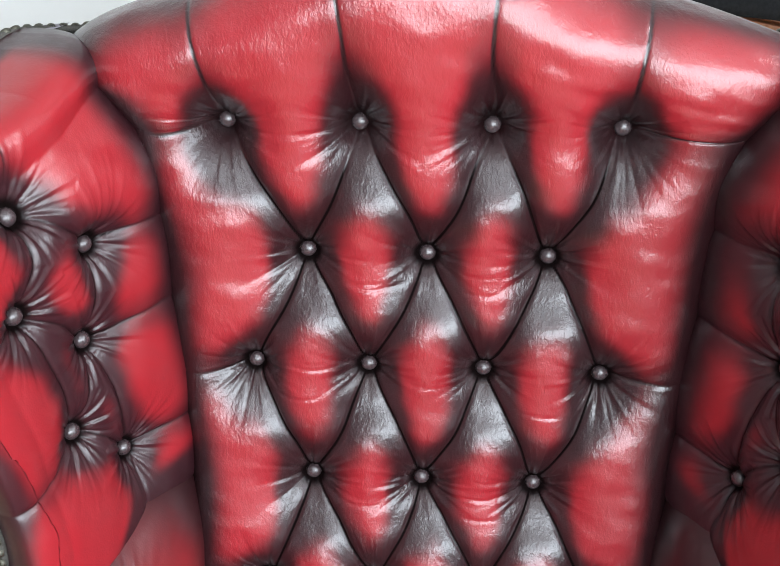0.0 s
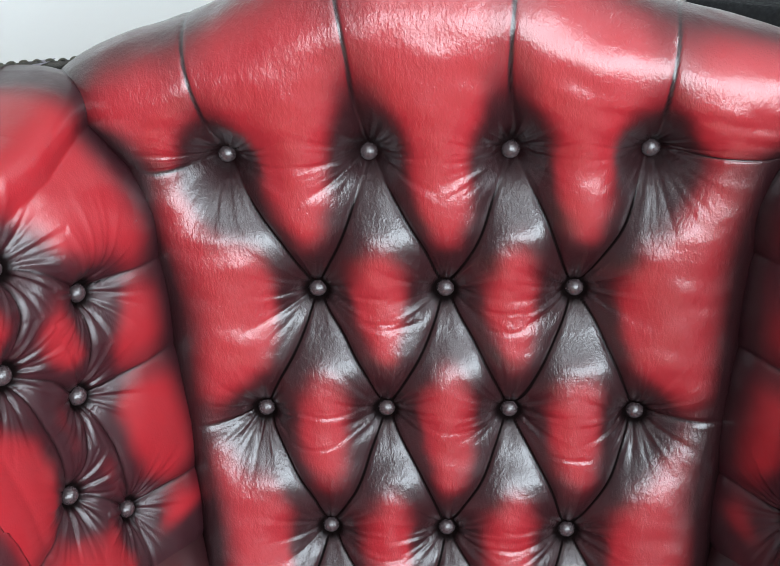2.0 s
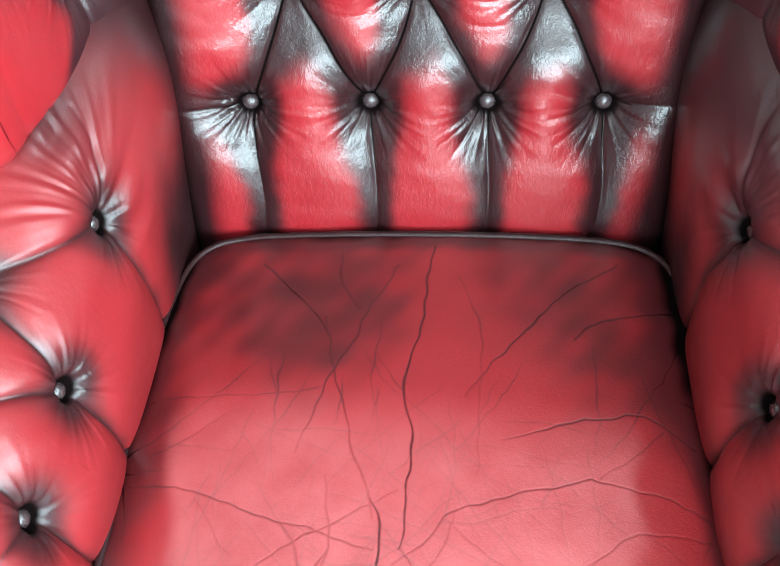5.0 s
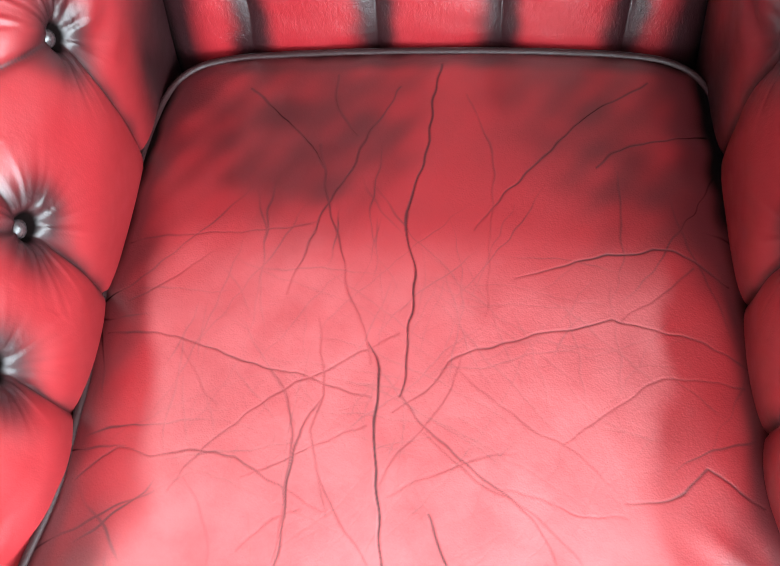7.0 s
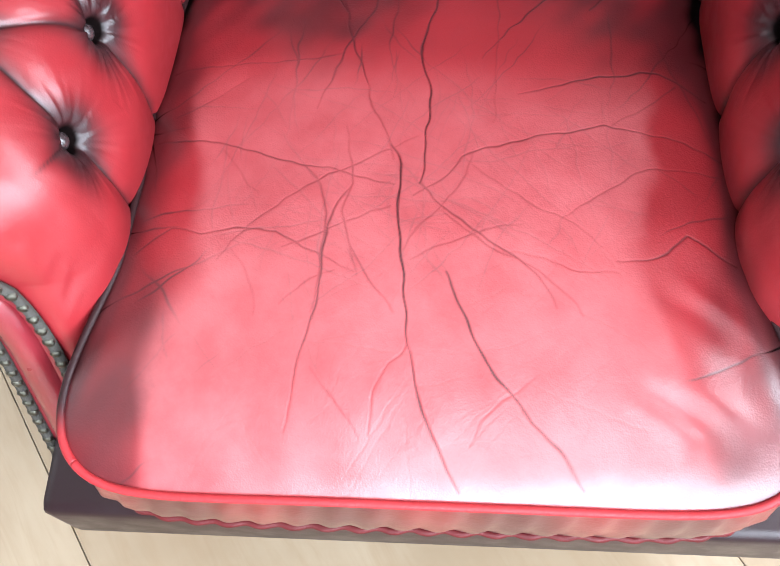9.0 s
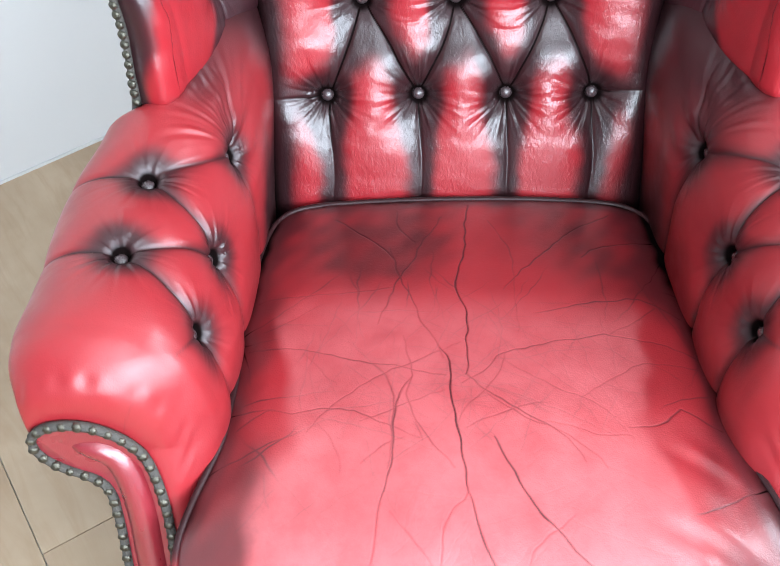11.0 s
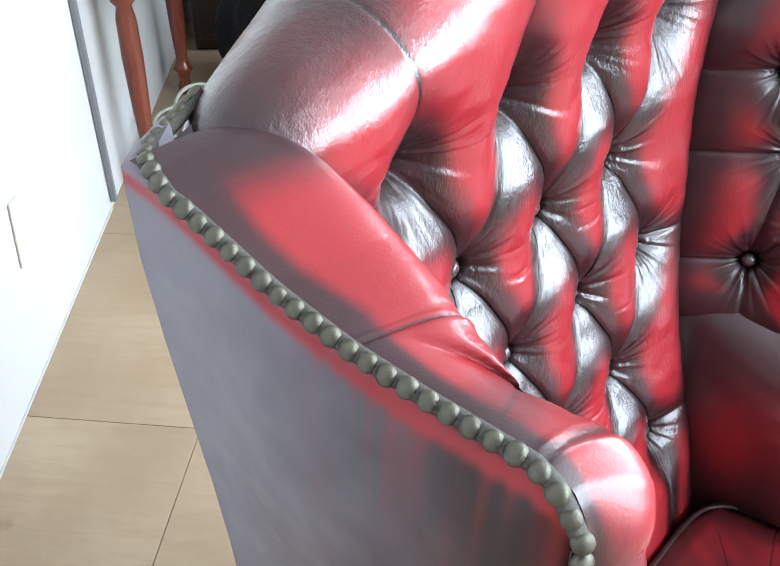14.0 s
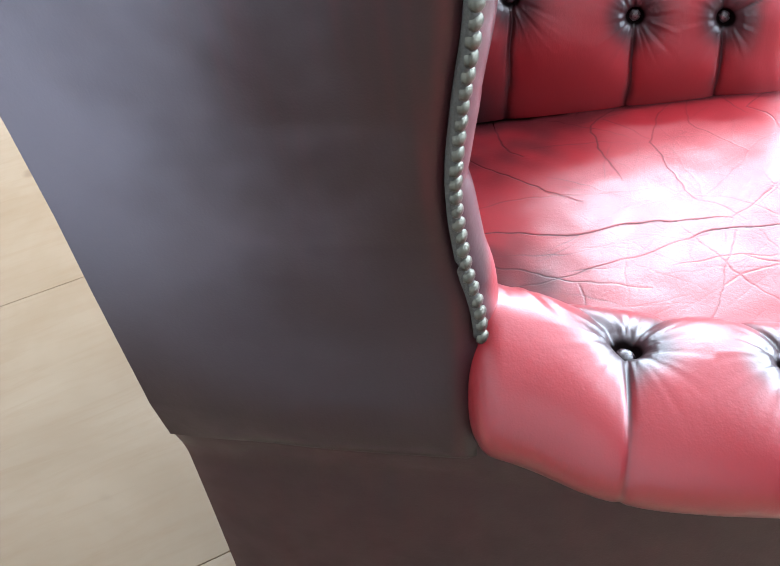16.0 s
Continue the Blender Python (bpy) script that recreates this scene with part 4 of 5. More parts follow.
crease(0.7, (-0.104, -0.418), (-0.088, -0.442), (-0.079, -0.472), (-0.079, -0.501), (-0.083, -0.535), (-0.086, -0.558))
crease(0.7, (-0.238, -0.506), (-0.208, -0.482), (-0.174, -0.487), (-0.132, -0.481), (-0.101, -0.497), (-0.075, -0.511), (-0.053, -0.522))
crease(0.6, (-0.166, -0.513), (-0.145, -0.486), (-0.114, -0.458), (-0.081, -0.43), (-0.046, -0.408), (-0.01, -0.386))
crease(0.5, (-0.027, -0.461), (-0.061, -0.475), (-0.087, -0.491), (-0.111, -0.502))
crease(0.8, (-0.007, -0.435), (0.012, -0.457), (0.041, -0.486), (0.071, -0.509), (0.091, -0.528), (0.104, -0.552))
crease(0.5, (0.035, -0.414), (0.064, -0.44), (0.092, -0.458), (0.116, -0.472), (0.141, -0.496))
crease(0.5, (0.042, -0.402), (0.036, -0.422), (0.019, -0.453), (-0.004, -0.48), (-0.017, -0.506))
crease(0.5, (0.078, -0.474), (0.051, -0.485), (0.017, -0.497), (-0.009, -0.512))
crease(0.8, (0.245, -0.506), (0.214, -0.483), (0.183, -0.501), (0.15, -0.509))
crease(0.6, (0.24, -0.421), (0.198, -0.417), (0.173, -0.425), (0.133, -0.453), (0.112, -0.469))
crease(0.6, (-0.068, -0.375), (-0.066, -0.409), (-0.061, -0.437), (-0.068, -0.464), (-0.059, -0.497), (-0.051, -0.524))
crease(0.5, (0.068, -0.506), (0.098, -0.511), (0.124, -0.52), (0.15, -0.519))
crease(0.5, (-0.115, -0.553), (-0.093, -0.532), (-0.07, -0.521))
crease(0.5, (0.055, -0.372), (0.058, -0.336), (0.06, -0.279), (0.057, -0.217), (0.046, -0.167), (0.037, -0.144))
crease(0.45, (-0.242, -0.299), (-0.18, -0.293), (-0.13, -0.295), (-0.082, -0.284))
crease(0.45, (-0.229, -0.356), (-0.2, -0.342), (-0.164, -0.312))
crease(0.4, (-0.18, -0.4), (-0.155, -0.432), (-0.137, -0.447))
HALF = 0.259
TOP_LINE = spline([(-0.705, 0.356), (-0.69, 0.372), (-0.66, 0.388), (-0.60, 0.402), (-0.50, 0.405), (-0.40, 0.391), (-0.30, 0.375), (-0.20, 0.359), (-0.12, 0.348), (-0.08, 0.340)], 300)


def cushion_top(x, y):
    z = np.interp(y, TOP_LINE[:, 0], TOP_LINE[:, 1])
    e = HALF * (1 + 0.11 * smooth01(-0.50, -0.66, y)) - np.abs(x)
    return z - 0.016 * np.exp(-np.clip(e, 0, 1) / 0.030) - 0.006 * smooth01(0.05, 0.25, np.abs(x))


def build_cushion():
    cushion = thing("seat_cushion", "worn red leather seat cushion with creases and piped edge", "cushion", (0, -0.4, 0.262))
    off = np.array([0, -0.4, 0.262])
    nx, ny = 560, 640
    U, V = np.meshgrid(np.linspace(-1, 1, nx), np.linspace(-1, 1, ny))
    # squircle outline, a little fuller at the front
    cy, hy = -0.393, 0.301
    p = 9.0
    k = (np.abs(U) ** p + np.abs(V) ** p) ** (1 / p)
    k = np.where(k < 1e-6, 1, np.maximum(np.abs(U), np.abs(V)) / np.maximum(k, 1e-6))
    X, Y = U * k * HALF, cy + V * k * hy
    X = X * (1 - 0.015 * smooth01(-0.25, -0.12, Y)) * (1 - 0.030 * smooth01(-0.32, -0.44, Y) * smooth01(-0.58, -0.48, Y)) * (1 + 0.11 * smooth01(-0.50, -0.66, Y))
    Z = cushion_top(X, Y)
    X = X + 0.004
    h, groove = np.zeros_like(X), np.zeros_like(X)
    Xw, Yw = X + 0.0030 * wobble(X, Y, 41, 60) + 0.0011 * wobble(X, Y, 43, 210), Y + 0.0030 * wobble(X, Y, 42, 60) + 0.0011 * wobble(X, Y, 44, 210)
    for line in CREASES:
        pts = spline(line, 14)
        for a, b in zip(pts, pts[1:]):
            d = b - a
            t = np.clip(((Xw - a[0]) * d[0] + (Yw - a[1]) * d[1]) / (d[0] ** 2 + d[1] ** 2), 0, 1)
            dist = np.hypot(Xw - a[0] - t * d[0], Yw - a[1] - t * d[1])
            w = a[2] + t * (b[2] - a[2])
            groove = np.maximum(groove, w * np.exp(-(dist / 0.0009) ** 2))
    fine = np.zeros_like(X)
    rng = np.random.RandomState(17)
    for _ in range(260):
        cx, cy_, a, L = rng.normal(0.0, 0.10), rng.uniform(-0.68, -0.30), rng.uniform(0, np.pi), rng.uniform(0.05, 0.24)
        w0, bend = rng.uniform(0.2, 0.8), rng.uniform(-0.3, 0.3)
        along, across = (Xw - cx) * np.cos(a) + (Yw - cy_) * np.sin(a), -(Xw - cx) * np.sin(a) + (Yw - cy_) * np.cos(a)
        across = across - bend * along * along / L
        fine = np.maximum(fine, w0 * np.exp(-(across / 0.0008) ** 2) * smooth01(L, 0.4 * L, np.abs(along) * 2))
    h = -0.0006 * np.clip(groove - 0.06, 0, 2) - 0.0002 * fine + 0.0011 * wobble(X, Y, 51, 24) + 0.0003 * wobble(X, Y, 52, 90)
    pucker = np.exp(-(((X - 0.205) / 0.035) ** 2) - ((Y + 0.60) / 0.055) ** 2)
    h += pucker * 0.0032 * np.sin(95 * (X + 0.75 * Y) + 2.5 * wobble(X, Y, 71, 40))
    Z = Z + h
    edge = np.minimum(HALF * (1 + 0.11 * smooth01(-0.50, -0.66, Y)) - np.abs(X), np.minimum(Y + 0.70, -0.09 - Y))
    dye_shade = 0.98 - np.clip(np.maximum(0.85 * groove, 0.95 * fine), 0, 0.9)
    # darker round the rim behind the front, towards the rear and at the sides
    dye_shade -= 0.85 * smooth01(0.030, 0.0, edge) * smooth01(-0.66, -0.60, Y)
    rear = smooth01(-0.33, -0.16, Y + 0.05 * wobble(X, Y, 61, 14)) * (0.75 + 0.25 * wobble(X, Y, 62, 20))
    dye_shade -= 0.80 * rear * (1 - 0.55 * np.exp(-((X - 0.03) / 0.035) ** 2))
    dye_shade -= 0.10 * np.exp(-((X + 0.10) / 0.11) ** 2 - ((Y + 0.21) / 0.07) ** 2)
    dye_shade -= 0.70 * smooth01(0.196, 0.246, np.abs(X) + 0.02 * wobble(X, Y, 63, 20))
    dye_shade -= 0.10 * wobble(X, Y, 68, 34) + 0.07 * wobble(X, Y, 69, 75) + (0.05 + 0.10 * rear) * wobble(X, Y, 64, 150)
    # mask of the pale middle, where wear and painted sheen lie together
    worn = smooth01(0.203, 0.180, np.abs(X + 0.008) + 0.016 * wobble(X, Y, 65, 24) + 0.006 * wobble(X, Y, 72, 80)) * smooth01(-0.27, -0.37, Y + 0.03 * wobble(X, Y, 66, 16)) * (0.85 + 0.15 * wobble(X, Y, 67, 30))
    top = np.stack([X, Y, Z], 2) - off
    sheet = grid_mesh("cushion_top", top, M_SEAT, cushion, "creased red leather top panel", dye_shade)
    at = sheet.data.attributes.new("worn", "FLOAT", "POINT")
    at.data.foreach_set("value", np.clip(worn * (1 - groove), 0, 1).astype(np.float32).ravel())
    # boxed border
    ring = np.concatenate([top[0, :-1], top[:-1, -1], top[-1, :0:-1], top[:0:-1, 0]])
    n = len(ring)
    depth = [0.0, 0.10, 0.25, 0.5, 0.75, 0.9, 1.0]
    B = np.zeros((len(depth), n, 3))
    out = ring[:, :2] / np.array([HALF, hy]) ** 2
    out /= np.linalg.norm(out, axis=1, keepdims=True)
    for i, f in enumerate(depth):
        low = 0.272 - off[2] - 0.010
        B[i, :, 2] = ring[:, 2] + (low - ring[:, 2]) * f
        B[i, :, :2] = ring[:, :2] + out * (0.010 * math.sin(math.pi * min(f, 0.98)) - 0.002) + out * 0.0015 * np.sin(np.arange(n) * 0.23 + i)[:, None]
    # darker along the foot and everywhere but the front
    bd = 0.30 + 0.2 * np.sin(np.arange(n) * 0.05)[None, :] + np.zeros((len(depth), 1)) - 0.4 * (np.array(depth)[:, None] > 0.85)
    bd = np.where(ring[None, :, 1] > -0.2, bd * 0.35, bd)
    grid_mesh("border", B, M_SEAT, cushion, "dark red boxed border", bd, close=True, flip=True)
    base = B[-1]
    bm = bmesh.new()
    bm.faces.new([bm.verts.new(v) for v in base[::4]])
    part("underside", bm, M_SEAT, cushion, smooth=False)
    for name, src in (("top_piping", ring), ("bottom_piping", base)):
        bm = bmesh.new()
        path = src[::3] + np.concatenate([out[::3] * 0.002, np.zeros((len(src[::3]), 1))], 1)
        path = np.vstack([path, path[:1]])
        tube(bm, path.tolist(), 0.0036, 7)
        ob = part(name, bm, M_PIPE, cushion, "rubbed red leather piping")
        rubbed = ob.data.attributes.new("dye_shade", "FLOAT", "POINT")
        rubbed.data.foreach_set("value", [(0.9 if name == "top_piping" else 0.3) * float(smooth01(-0.22, -0.275, v.co.y)) for v in ob.data.vertices])
    return cushion


M_PIPE = leather("piping_leather", red=(0.42, 0.03, 0.035), dark=(0.022, 0.006, 0.007), rough=(0.42, 0.52), coat=0.0, spec=0.3)
build_cushion()


# ------------------------------------------------------------------ wall details
def on_room(x, y, z=0.0):
    return ROOM @ Vector((x, y, z))


def wall_details():
    bm = bmesh.new()
    block(bm, (0.6215, -0.0012, 0.0), (0.6235, 0.001, CEIL), ROOM)
    tagged(part("trim_joint", bm, M_JOINT, smooth=False), "hairline vertical joint in the white wall panelling", "joint", kind="structure")
    bm = bmesh.new()
    block(bm, (1.700, -0.016, 0.02), (1.716, -0.001, 1.6), ROOM, 0.003)
    part_ = part("wall_conduit", bm, plain("grey_conduit", (0.16, 0.16, 0.17), 0.5), smooth=False)
    tagged(part_, "thin dark grey cable conduit running up the white wall", "conduit")
    bm = bmesh.new()
    m = ROOM @ Matrix.Translation((1.163, -0.003, 0.295)) @ Matrix.Rotation(radians(8), 4, "Y")
    block(bm, (-0.020, -0.0016, -0.065), (0.020, 0.0016, 0.065), m)
    tagged(part("masking_tape", bm, M_TAPE, smooth=False), "short strip of beige masking tape stuck on the wall", "tape")
    # no real board: a thin strip drawn for the shadow line at the wall's foot
    bm = bmesh.new()
    block(bm, (-2.6, -0.0035, 0.0), (1.70, 0.0, 0.006), ROOM)
    tagged(part("baseboard", bm, M_JOINT, smooth=False), "thin grey shadow strip at the foot of the wall", "baseboard", kind="structure")


wall_details()


# ------------------------------------------------------------------ desk beyond the chair
def desk():
    at = on_room(1.80, -0.03)
    d = thing("desk", "old brown wooden desk with drawers under a black cloth", "desk", at)
    d.rotation_euler = (0, 0, radians(WALL_YAW))
    # local: x away from the chair, y towards the room is negative
    post = [(0.018, 0.0), (0.022, 0.02), (0.014, 0.045), (0.024, 0.075), (0.030, 0.082), (0.024, 0.09), (0.017, 0.11), (0.022, 0.20), (0.026, 0.34), (0.024, 0.44), (0.018, 0.47), (0.030, 0.485), (0.030, 0.505), (0.020, 0.52), (0.032, 0.545), (0.032, 0.56)]
    for x, y in ((0.04, -0.05), (0.04, -0.98), (0.56, -0.05), (0.56, -0.98)):
        bm = bmesh.new()
        lathe(bm, post, (x, y, 0), 18)
        part("leg", bm, M_MAHOG, d, "turned reddish mahogany leg")
    bm = bmesh.new()
    for lo, hi in (((0.0, -0.105, 0.555), (0.05, -0.005, 0.765)), ((0.0, -1.03, 0.555), (0.05, -0.93, 0.765)), ((0.0, -0.93, 0.745), (0.03, -0.105, 0.765)), ((0.0, -0.93, 0.555), (0.03, -0.105, 0.585)), ((0.004, -0.53, 0.585), (0.03, -0.505, 0.745)), ((0.03, -1.02, 0.56), (0.59, -0.99, 0.765)), ((0.03, -0.04, 0.56), (0.59, -0.01, 0.765)), ((0.56, -0.99, 0.56), (0.59, -0.04, 0.765))):
        block(bm, lo, hi, None, 0.003)
    part("frame", bm, M_DESK, d)
    for y0, y1 in ((-0.498, -0.112), (-0.925, -0.537)):
        bm = bmesh.new()
        block(bm, (-0.002, y0, 0.592), (0.022, y1, 0.738), None, 0.004)
        block(bm, (-0.006, y0 + 0.02, 0.610), (0.0, y1 - 0.02, 0.720), None, 0.003)
        dr = part("drawer", bm, M_DESK, d, "brown wooden drawer with a turned knob", smooth=False)
        bm = bmesh.new()
        lathe(bm, [(0.009, 0.0), (0.008, 0.010), (0.019, 0.018), (0.021, 0.026), (0.014, 0.034), (0.003, 0.036)], (-0.005, (y0 + y1) / 2 + 0.09 if y0 > -0.5 else (y0 + y1) / 2, 0.672), 14, (-1, 0, 0))
        part("knob", bm, M_KNOB, dr, "dark turned knob")
    bm = bmesh.new()
    block(bm, (-0.02, -1.05, 0.766), (0.61, 0.005, 0.79), None, 0.006)
    part("desktop", bm, M_DESK, d)
    # the cloth lies over the desk and hangs a little over its edge
    nu, nv = 60, 80
    uu, vv = np.meshgrid(np.linspace(-0.055, 0.60, nu), np.linspace(-1.06, 0.004, nv))
    over = np.clip(-0.026 - uu, 0, 1)
    z = 0.797 + 0.010 * np.clip(wobble(uu, vv, 12, 14), -1, 1) - 1.6 * over + 0.012 * smooth01(0.2, 0.5, uu)
    ob = grid_mesh("black_cloth", np.stack([np.maximum(uu, -0.032 - 0.1 * over), vv, z], 2), M_BLACK, None, "", None)
    tagged(ob, "crumpled black cloth spread over the desk top", "cloth")
    ob.matrix_world = Matrix.Translation(at) @ Matrix.Rotation(radians(WALL_YAW), 4, "Z")
    so = ob.modifiers.new("thickness", "SOLIDIFY")
    so.thickness = 0.004
    # dark body beyond the desk, built as a chest and sized to fill the camera's view
    c = thing("dark_chest", "dark brown wooden chest beyond the desk", "chest", on_room(2.84, -0.42))
    c.rotation_euler = (0, 0, radians(WALL_YAW))
    M_D = wood("dark_walnut", (0.022, 0.012, 0.008), (0.045, 0.022, 0.014), 0.5, "x")
    bm = bmesh.new()
    block(bm, (-0.16, -0.40, 0.0), (0.18, 0.36, 0.62), None, 0.006)
    part("carcase", bm, M_D, c)
    bm = bmesh.new()
    block(bm, (-0.176, -0.38, 0.04), (-0.158, 0.34, 0.58), None, 0.005)
    part("front_panel", bm, M_D, c)


desk()


def cord_heap():
    rng = random.Random(5)
    o = on_room(1.97, -0.20)
    bm = bmesh.new()
    for k in range(9):
        pts, r, ph, cx, cy = [], rng.uniform(0.035, 0.085), rng.uniform(0, 6.3), rng.uniform(-0.05, 0.05), rng.uniform(-0.05, 0.05)
        tip, h0 = rng.uniform(-0.9, 0.9), rng.uniform(0.012, 0.14)
        for i in range(25):
            a = ph + i * 0.30
            pts.append((o.x + cx + r * math.cos(a), o.y + cy + r * math.sin(a) * (1 - 0.3 * abs(tip)), max(0.006, h0 + r * tip * math.sin(a + 0.6))))
        tube(bm, pts, 0.0055, 6)
    ob = part("cord_heap", bm, M_ROPE)
    tagged(ob, "tangled heap of grey-green cord lying on the floor", "cord")


cord_heap()


# ------------------------------------------------------------------ box with a roll, and a black sack
def box_and_roll():
    o = Vector((0.986, 1.464, 0.0))
    b = thing("cardboard_box", "open brown cardboard box standing on the floor", "box", o)
    b.rotation_euler = (0, 0, radians(36))
    w, d, hh = 0.100, 0.095, 0.122
    for name, lo, hi in (("side", (-w, -d, 0.004), (w, 0.004 - d, hh)), ("side", (-w, d - 0.004, 0.004), (w, d, hh)), ("side", (-w, 0.004 - d, 0.004), (0.004 - w, d - 0.004, hh)), ("side", (w - 0.004, 0.004 - d, 0.004), (w, d - 0.004, hh)), ("base", (-w, -d, 0.0), (w, d, 0.004))):
        bm = bmesh.new()
        block(bm, lo, hi)
        part(name, bm, M_CARD, b, smooth=False)
    bm = bmesh.new()
    ax = Vector((-0.30, -0.42, 0.85)).normalized()
    lathe(bm, [(0.060, 0.0), (0.060, 0.125), (0.053, 0.125), (0.053, 0.004), (0.0005, 0.004)], (1.020, 1.462, 0.036), 28, ax)
    tagged(part("card_roll", bm, M_TEAL), "hollow teal card tube leaning in the cardboard box", "tube")
    # slumped black sack
    nu, nv = 40, 24
    uu, vv = np.meshgrid(np.linspace(0, 2 * np.pi, nu, endpoint=False), np.linspace(0.0, 1.0, nv))
    r = 0.20 * np.sin(np.pi * np.clip(vv * 0.86 + 0.14, 0, 1)) ** 0.6 * (1 + 0.10 * np.sin(3 * uu + 4 * vv) + 0.06 * np.sin(7 * uu + 9 * vv))
    S = np.stack([o.x + 0.27 + r * np.cos(uu), o.y + 0.22 + r * np.sin(uu), 0.42 * vv + 0.002], 2)
    sack = grid_mesh("black_sack", S, M_BLACK, None, "", None, close=True)
    tagged(sack, "slumped black plastic sack on the floor behind the box", "sack")


box_and_roll()


# ------------------------------------------------------------------ trestle frame across the room
def beam(name, a, b, w, d, mat, parent, label=""):
    """A square-sawn bar from a to b with eased edges, w wide and d deep."""
    a, b = Vector(a), Vector(b)
    bm = bmesh.new()
    block(bm, (-w / 2, -d / 2, 0), (w / 2, d / 2, (b - a).length), Matrix.Translation(a) @ (b - a).to_track_quat("Z", "Y").to_matrix().to_4x4(), 0.003)
    return part(name, bm, mat, parent, label, smooth=False)


def trestle():
    t = thing("trestle", "old dark brown wooden trestle with braces and an iron scroll foot", "trestle")
    dark = wood("trestle_wood", (0.045, 0.026, 0.018), (0.11, 0.068, 0.045), 0.5, "z")
    ochre = wood("trestle_ochre", (0.25, 0.14, 0.05), (0.38, 0.23, 0.10), 0.5, "x")
    beam("leg", (1.321, -0.316, 0.0), (1.215, -0.340, 0.62), 0.040, 0.045, dark, t)
    beam("leg", (1.500, -0.700, 0.0), (1.390, -0.715, 0.62), 0.040, 0.045, dark, t)
    beam("brace", (1.262, -0.268, 0.300), (1.425, -0.545, 0.075), 0.026, 0.030, dark, t)
    beam("stretcher", (1.300, -0.350, 0.092), (1.478, -0.690, 0.092), 0.024, 0.028, ochre, t, "worn ochre wooden stretcher")
    beam("top_rail", (1.190, -0.270, 0.640), (1.420, -0.790, 0.640), 0.050, 0.040, dark, t)
    pts = [(1.450 + 0.020 * math.cos(a) * (1 - 0.08 * a), -0.628, 0.070 + 0.055 * math.sin(a) * (1 - 0.06 * a)) for a in np.linspace(-1.5, 5.0, 26)]
    bm = bmesh.new()
    tube(bm, [(1.444, -0.628, 0.011), (1.448, -0.628, 0.014)] + pts, 0.011, 8)
    part("iron_scroll", bm, M_IRON, t, "black wrought-iron scroll foot")


trestle()


def vinyl():
    bm = bmesh.new()
    block(bm, (-0.2, -3.07, 0.0004), (3.49, -1.96, 0.004), ROOM, 0.001)
    tagged(part("floor_covering", bm, plain("grey_vinyl", (0.20, 0.21, 0.19), 0.42, 0, 0.10, 7, 0.05), smooth=False), "pale grey-green sheet flooring with scuffs by the windows", "floor", kind="structure")


vinyl()


# ------------------------------------------------------------------ ceiling panels and windows
# frames round the added ceiling lights, which stay out of view
for px_, py_, _ in PANELS:
    L = thing("ceiling_light", "unseen white ceiling light panel added for highlights and fill", "ceiling light", on_room(px_, py_, CEIL))
    L.rotation_euler = (0, 0, radians(WALL_YAW))
    bm = bmesh.new()
    for lo, hi in (((-0.60, -0.30, -0.04), (-0.575, 0.30, 0.0)), ((0.575, -0.30, -0.04), (0.60, 0.30, 0.0)), ((-0.575, -0.30, -0.04), (0.575, -0.275, 0.0)), ((-0.575, 0.275, -0.04), (0.575, 0.30, 0.0))):
        block(bm, lo, hi)
    part("frame", bm, M_LAMP, L, smooth=False)


def window(name, m, w, h):
    win = thing(name, "white painted window frame with clear panes", "window", kind="structure")
    win.matrix_world = m
    bm = bmesh.new()
    for lo, hi in (((-w, -0.04, 0), (-w + 0.06, 0.04, h)), ((w - 0.06, -0.04, 0), (w, 0.04, h)), ((-w + 0.06, -0.04, 0), (w - 0.06, 0.04, 0.06)), ((-w + 0.06, -0.04, h - 0.06), (w - 0.06, 0.04, h)), ((-0.03, -0.03, 0.06), (0.03, 0.03, h - 0.06))):
        block(bm, lo, hi, None, 0.004)
    part("window_frame", bm, M_LAMP, win, smooth=False)


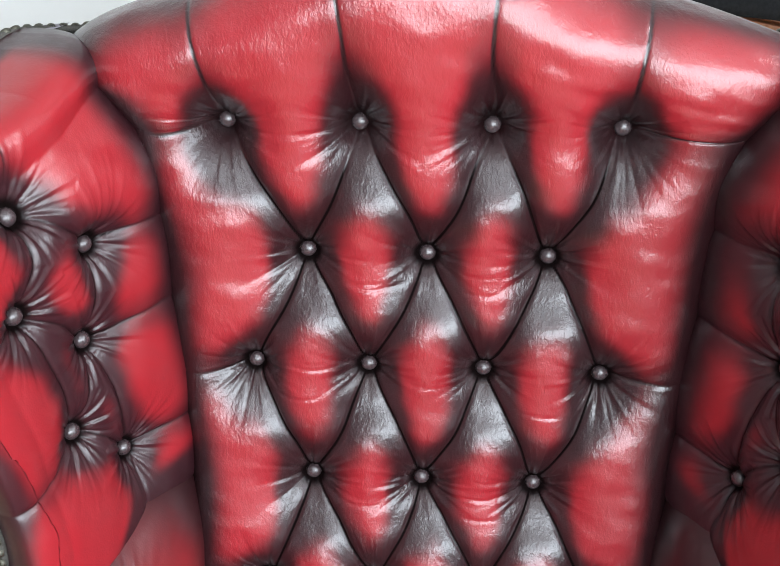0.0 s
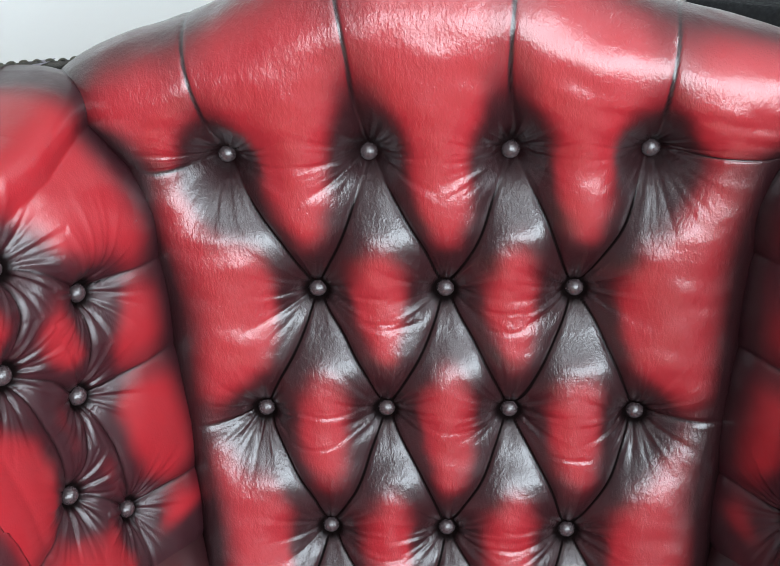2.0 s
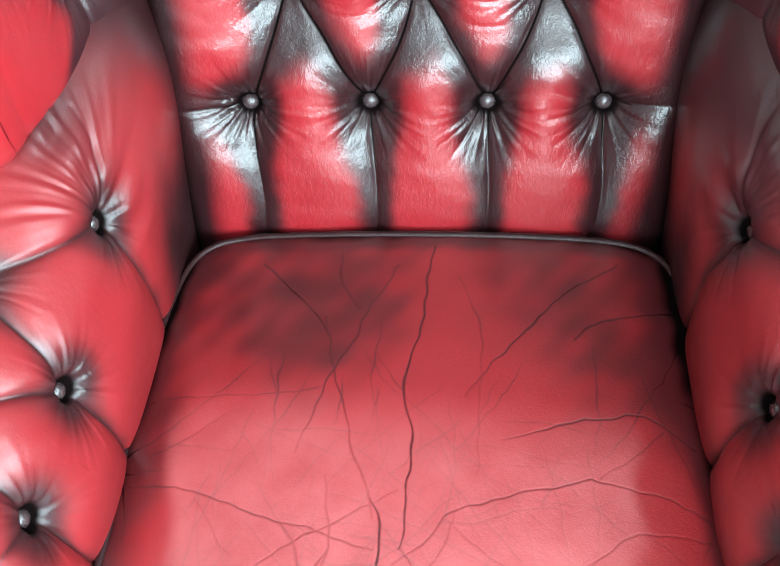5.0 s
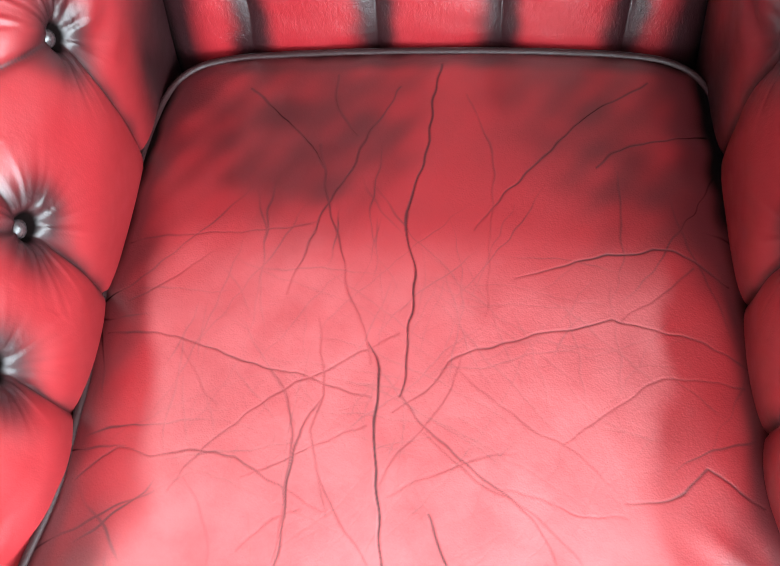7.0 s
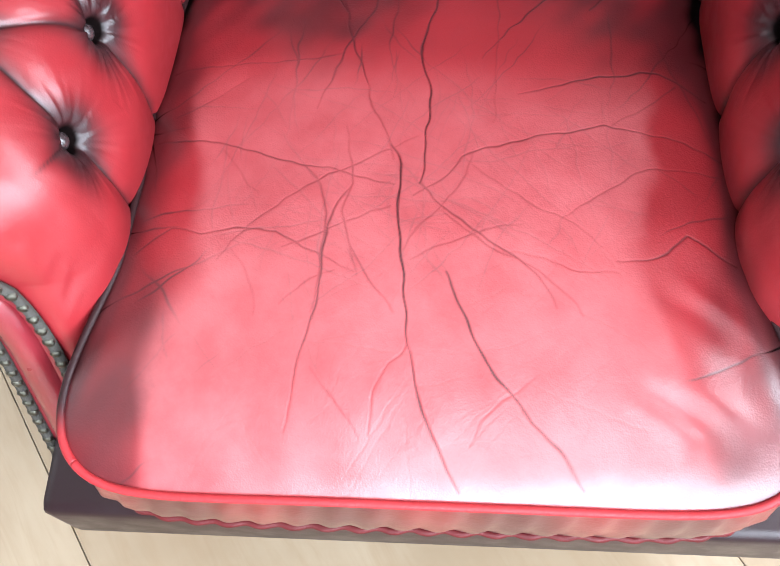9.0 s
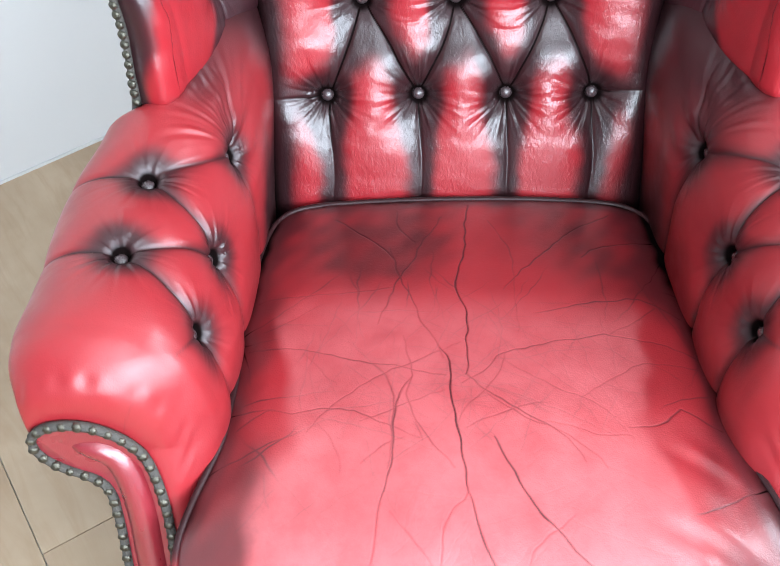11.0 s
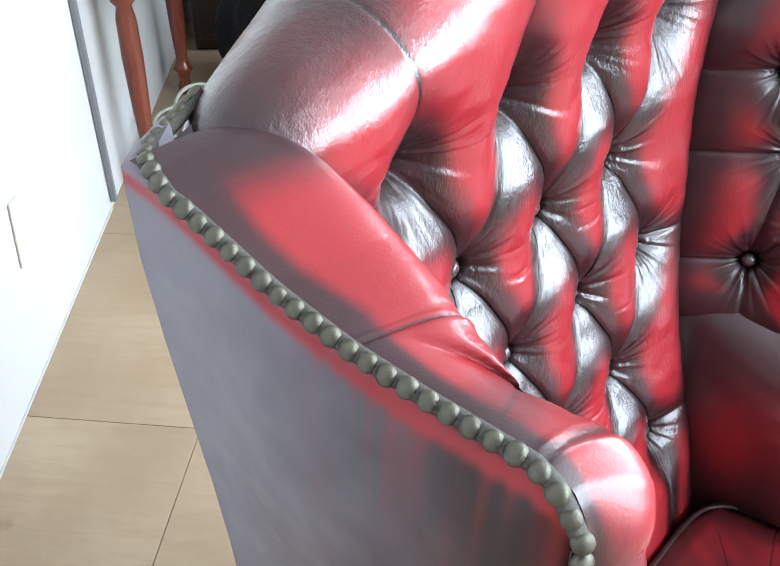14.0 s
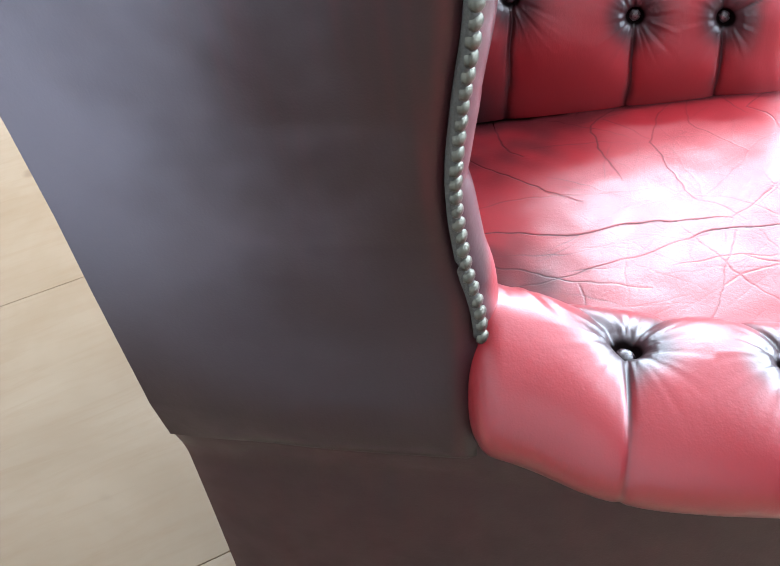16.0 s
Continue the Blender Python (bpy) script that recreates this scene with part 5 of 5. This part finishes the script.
window("window_1", ROOM @ Matrix.Translation((1.98, -3.14, 0.72)), 0.85, 1.30)
window("window_2", ROOM @ Matrix.Translation((-0.65, -3.14, 0.72)), 1.65, 1.30)


# ------------------------------------------------------------------ floor boards, laid as large panels across the room
def boards():
    floor = bpy.data.objects["floor"]
    meshes = {}
    # axes of the boards follow the joint seen beside the chair
    turn = Matrix.Rotation(radians(-55.5), 4, "Z")
    lx, ly, gap = 1.22, 0.61, 0.0006
    bm = bmesh.new()
    block(bm, (gap, gap, -0.0058), (lx - gap, ly - gap, 0.0), None, 0.0012)
    me = bpy.data.meshes.new("floor_board")
    bm.to_mesh(me)
    bm.free()
    me.materials.append(M_FLOOR)
    inv = ROOM.inverted()
    joint = Vector((0.091, 0.769, 0.0))
    for i in range(-5, 6):
        for j in range(-13, 14):
            m = Matrix.Translation(joint) @ turn @ Matrix.Translation((i * lx + (0.0 if j % 2 else 0.5 * lx), j * ly, 0.0))
            c = inv @ (m @ Vector((lx / 2, ly / 2, 0)))
            far = [inv @ (m @ Vector((x, y, 0))) for x in (0, lx) for y in (0, ly)]
            if max(q.x for q in far) < -2.6 or min(q.x for q in far) > 3.5 or max(q.y for q in far) < -3.1 or min(q.y for q in far) > 0.0:
                continue
            board = me
            if min(q.x for q in far) < -2.62 or max(q.x for q in far) > 3.55 or min(q.y for q in far) < -3.12 or max(q.y for q in far) > 0.05:
                # boards at the walls are cut to fit
                bm = bmesh.new()
                bm.from_mesh(me)
                local = (inv @ m).inverted()
                for spot, way in (((-2.62, 0, 0), (-1, 0, 0)), ((3.55, 0, 0), (1, 0, 0)), ((0, -3.12, 0), (0, -1, 0)), ((0, 0.05, 0), (0, 1, 0))):
                    bmesh.ops.bisect_plane(bm, geom=bm.verts[:] + bm.edges[:] + bm.faces[:], plane_co=local @ Vector(spot), plane_no=local.to_3x3() @ Vector(way), clear_outer=True)
                if not bm.faces:
                    bm.free()
                    continue
                board = bpy.data.meshes.new("floor_board")
                bm.to_mesh(board)
                bm.free()
                board.materials.append(M_FLOOR)
            ob = new("floor_board", board)
            ob.parent = floor
            ob.matrix_basis = m


boards()
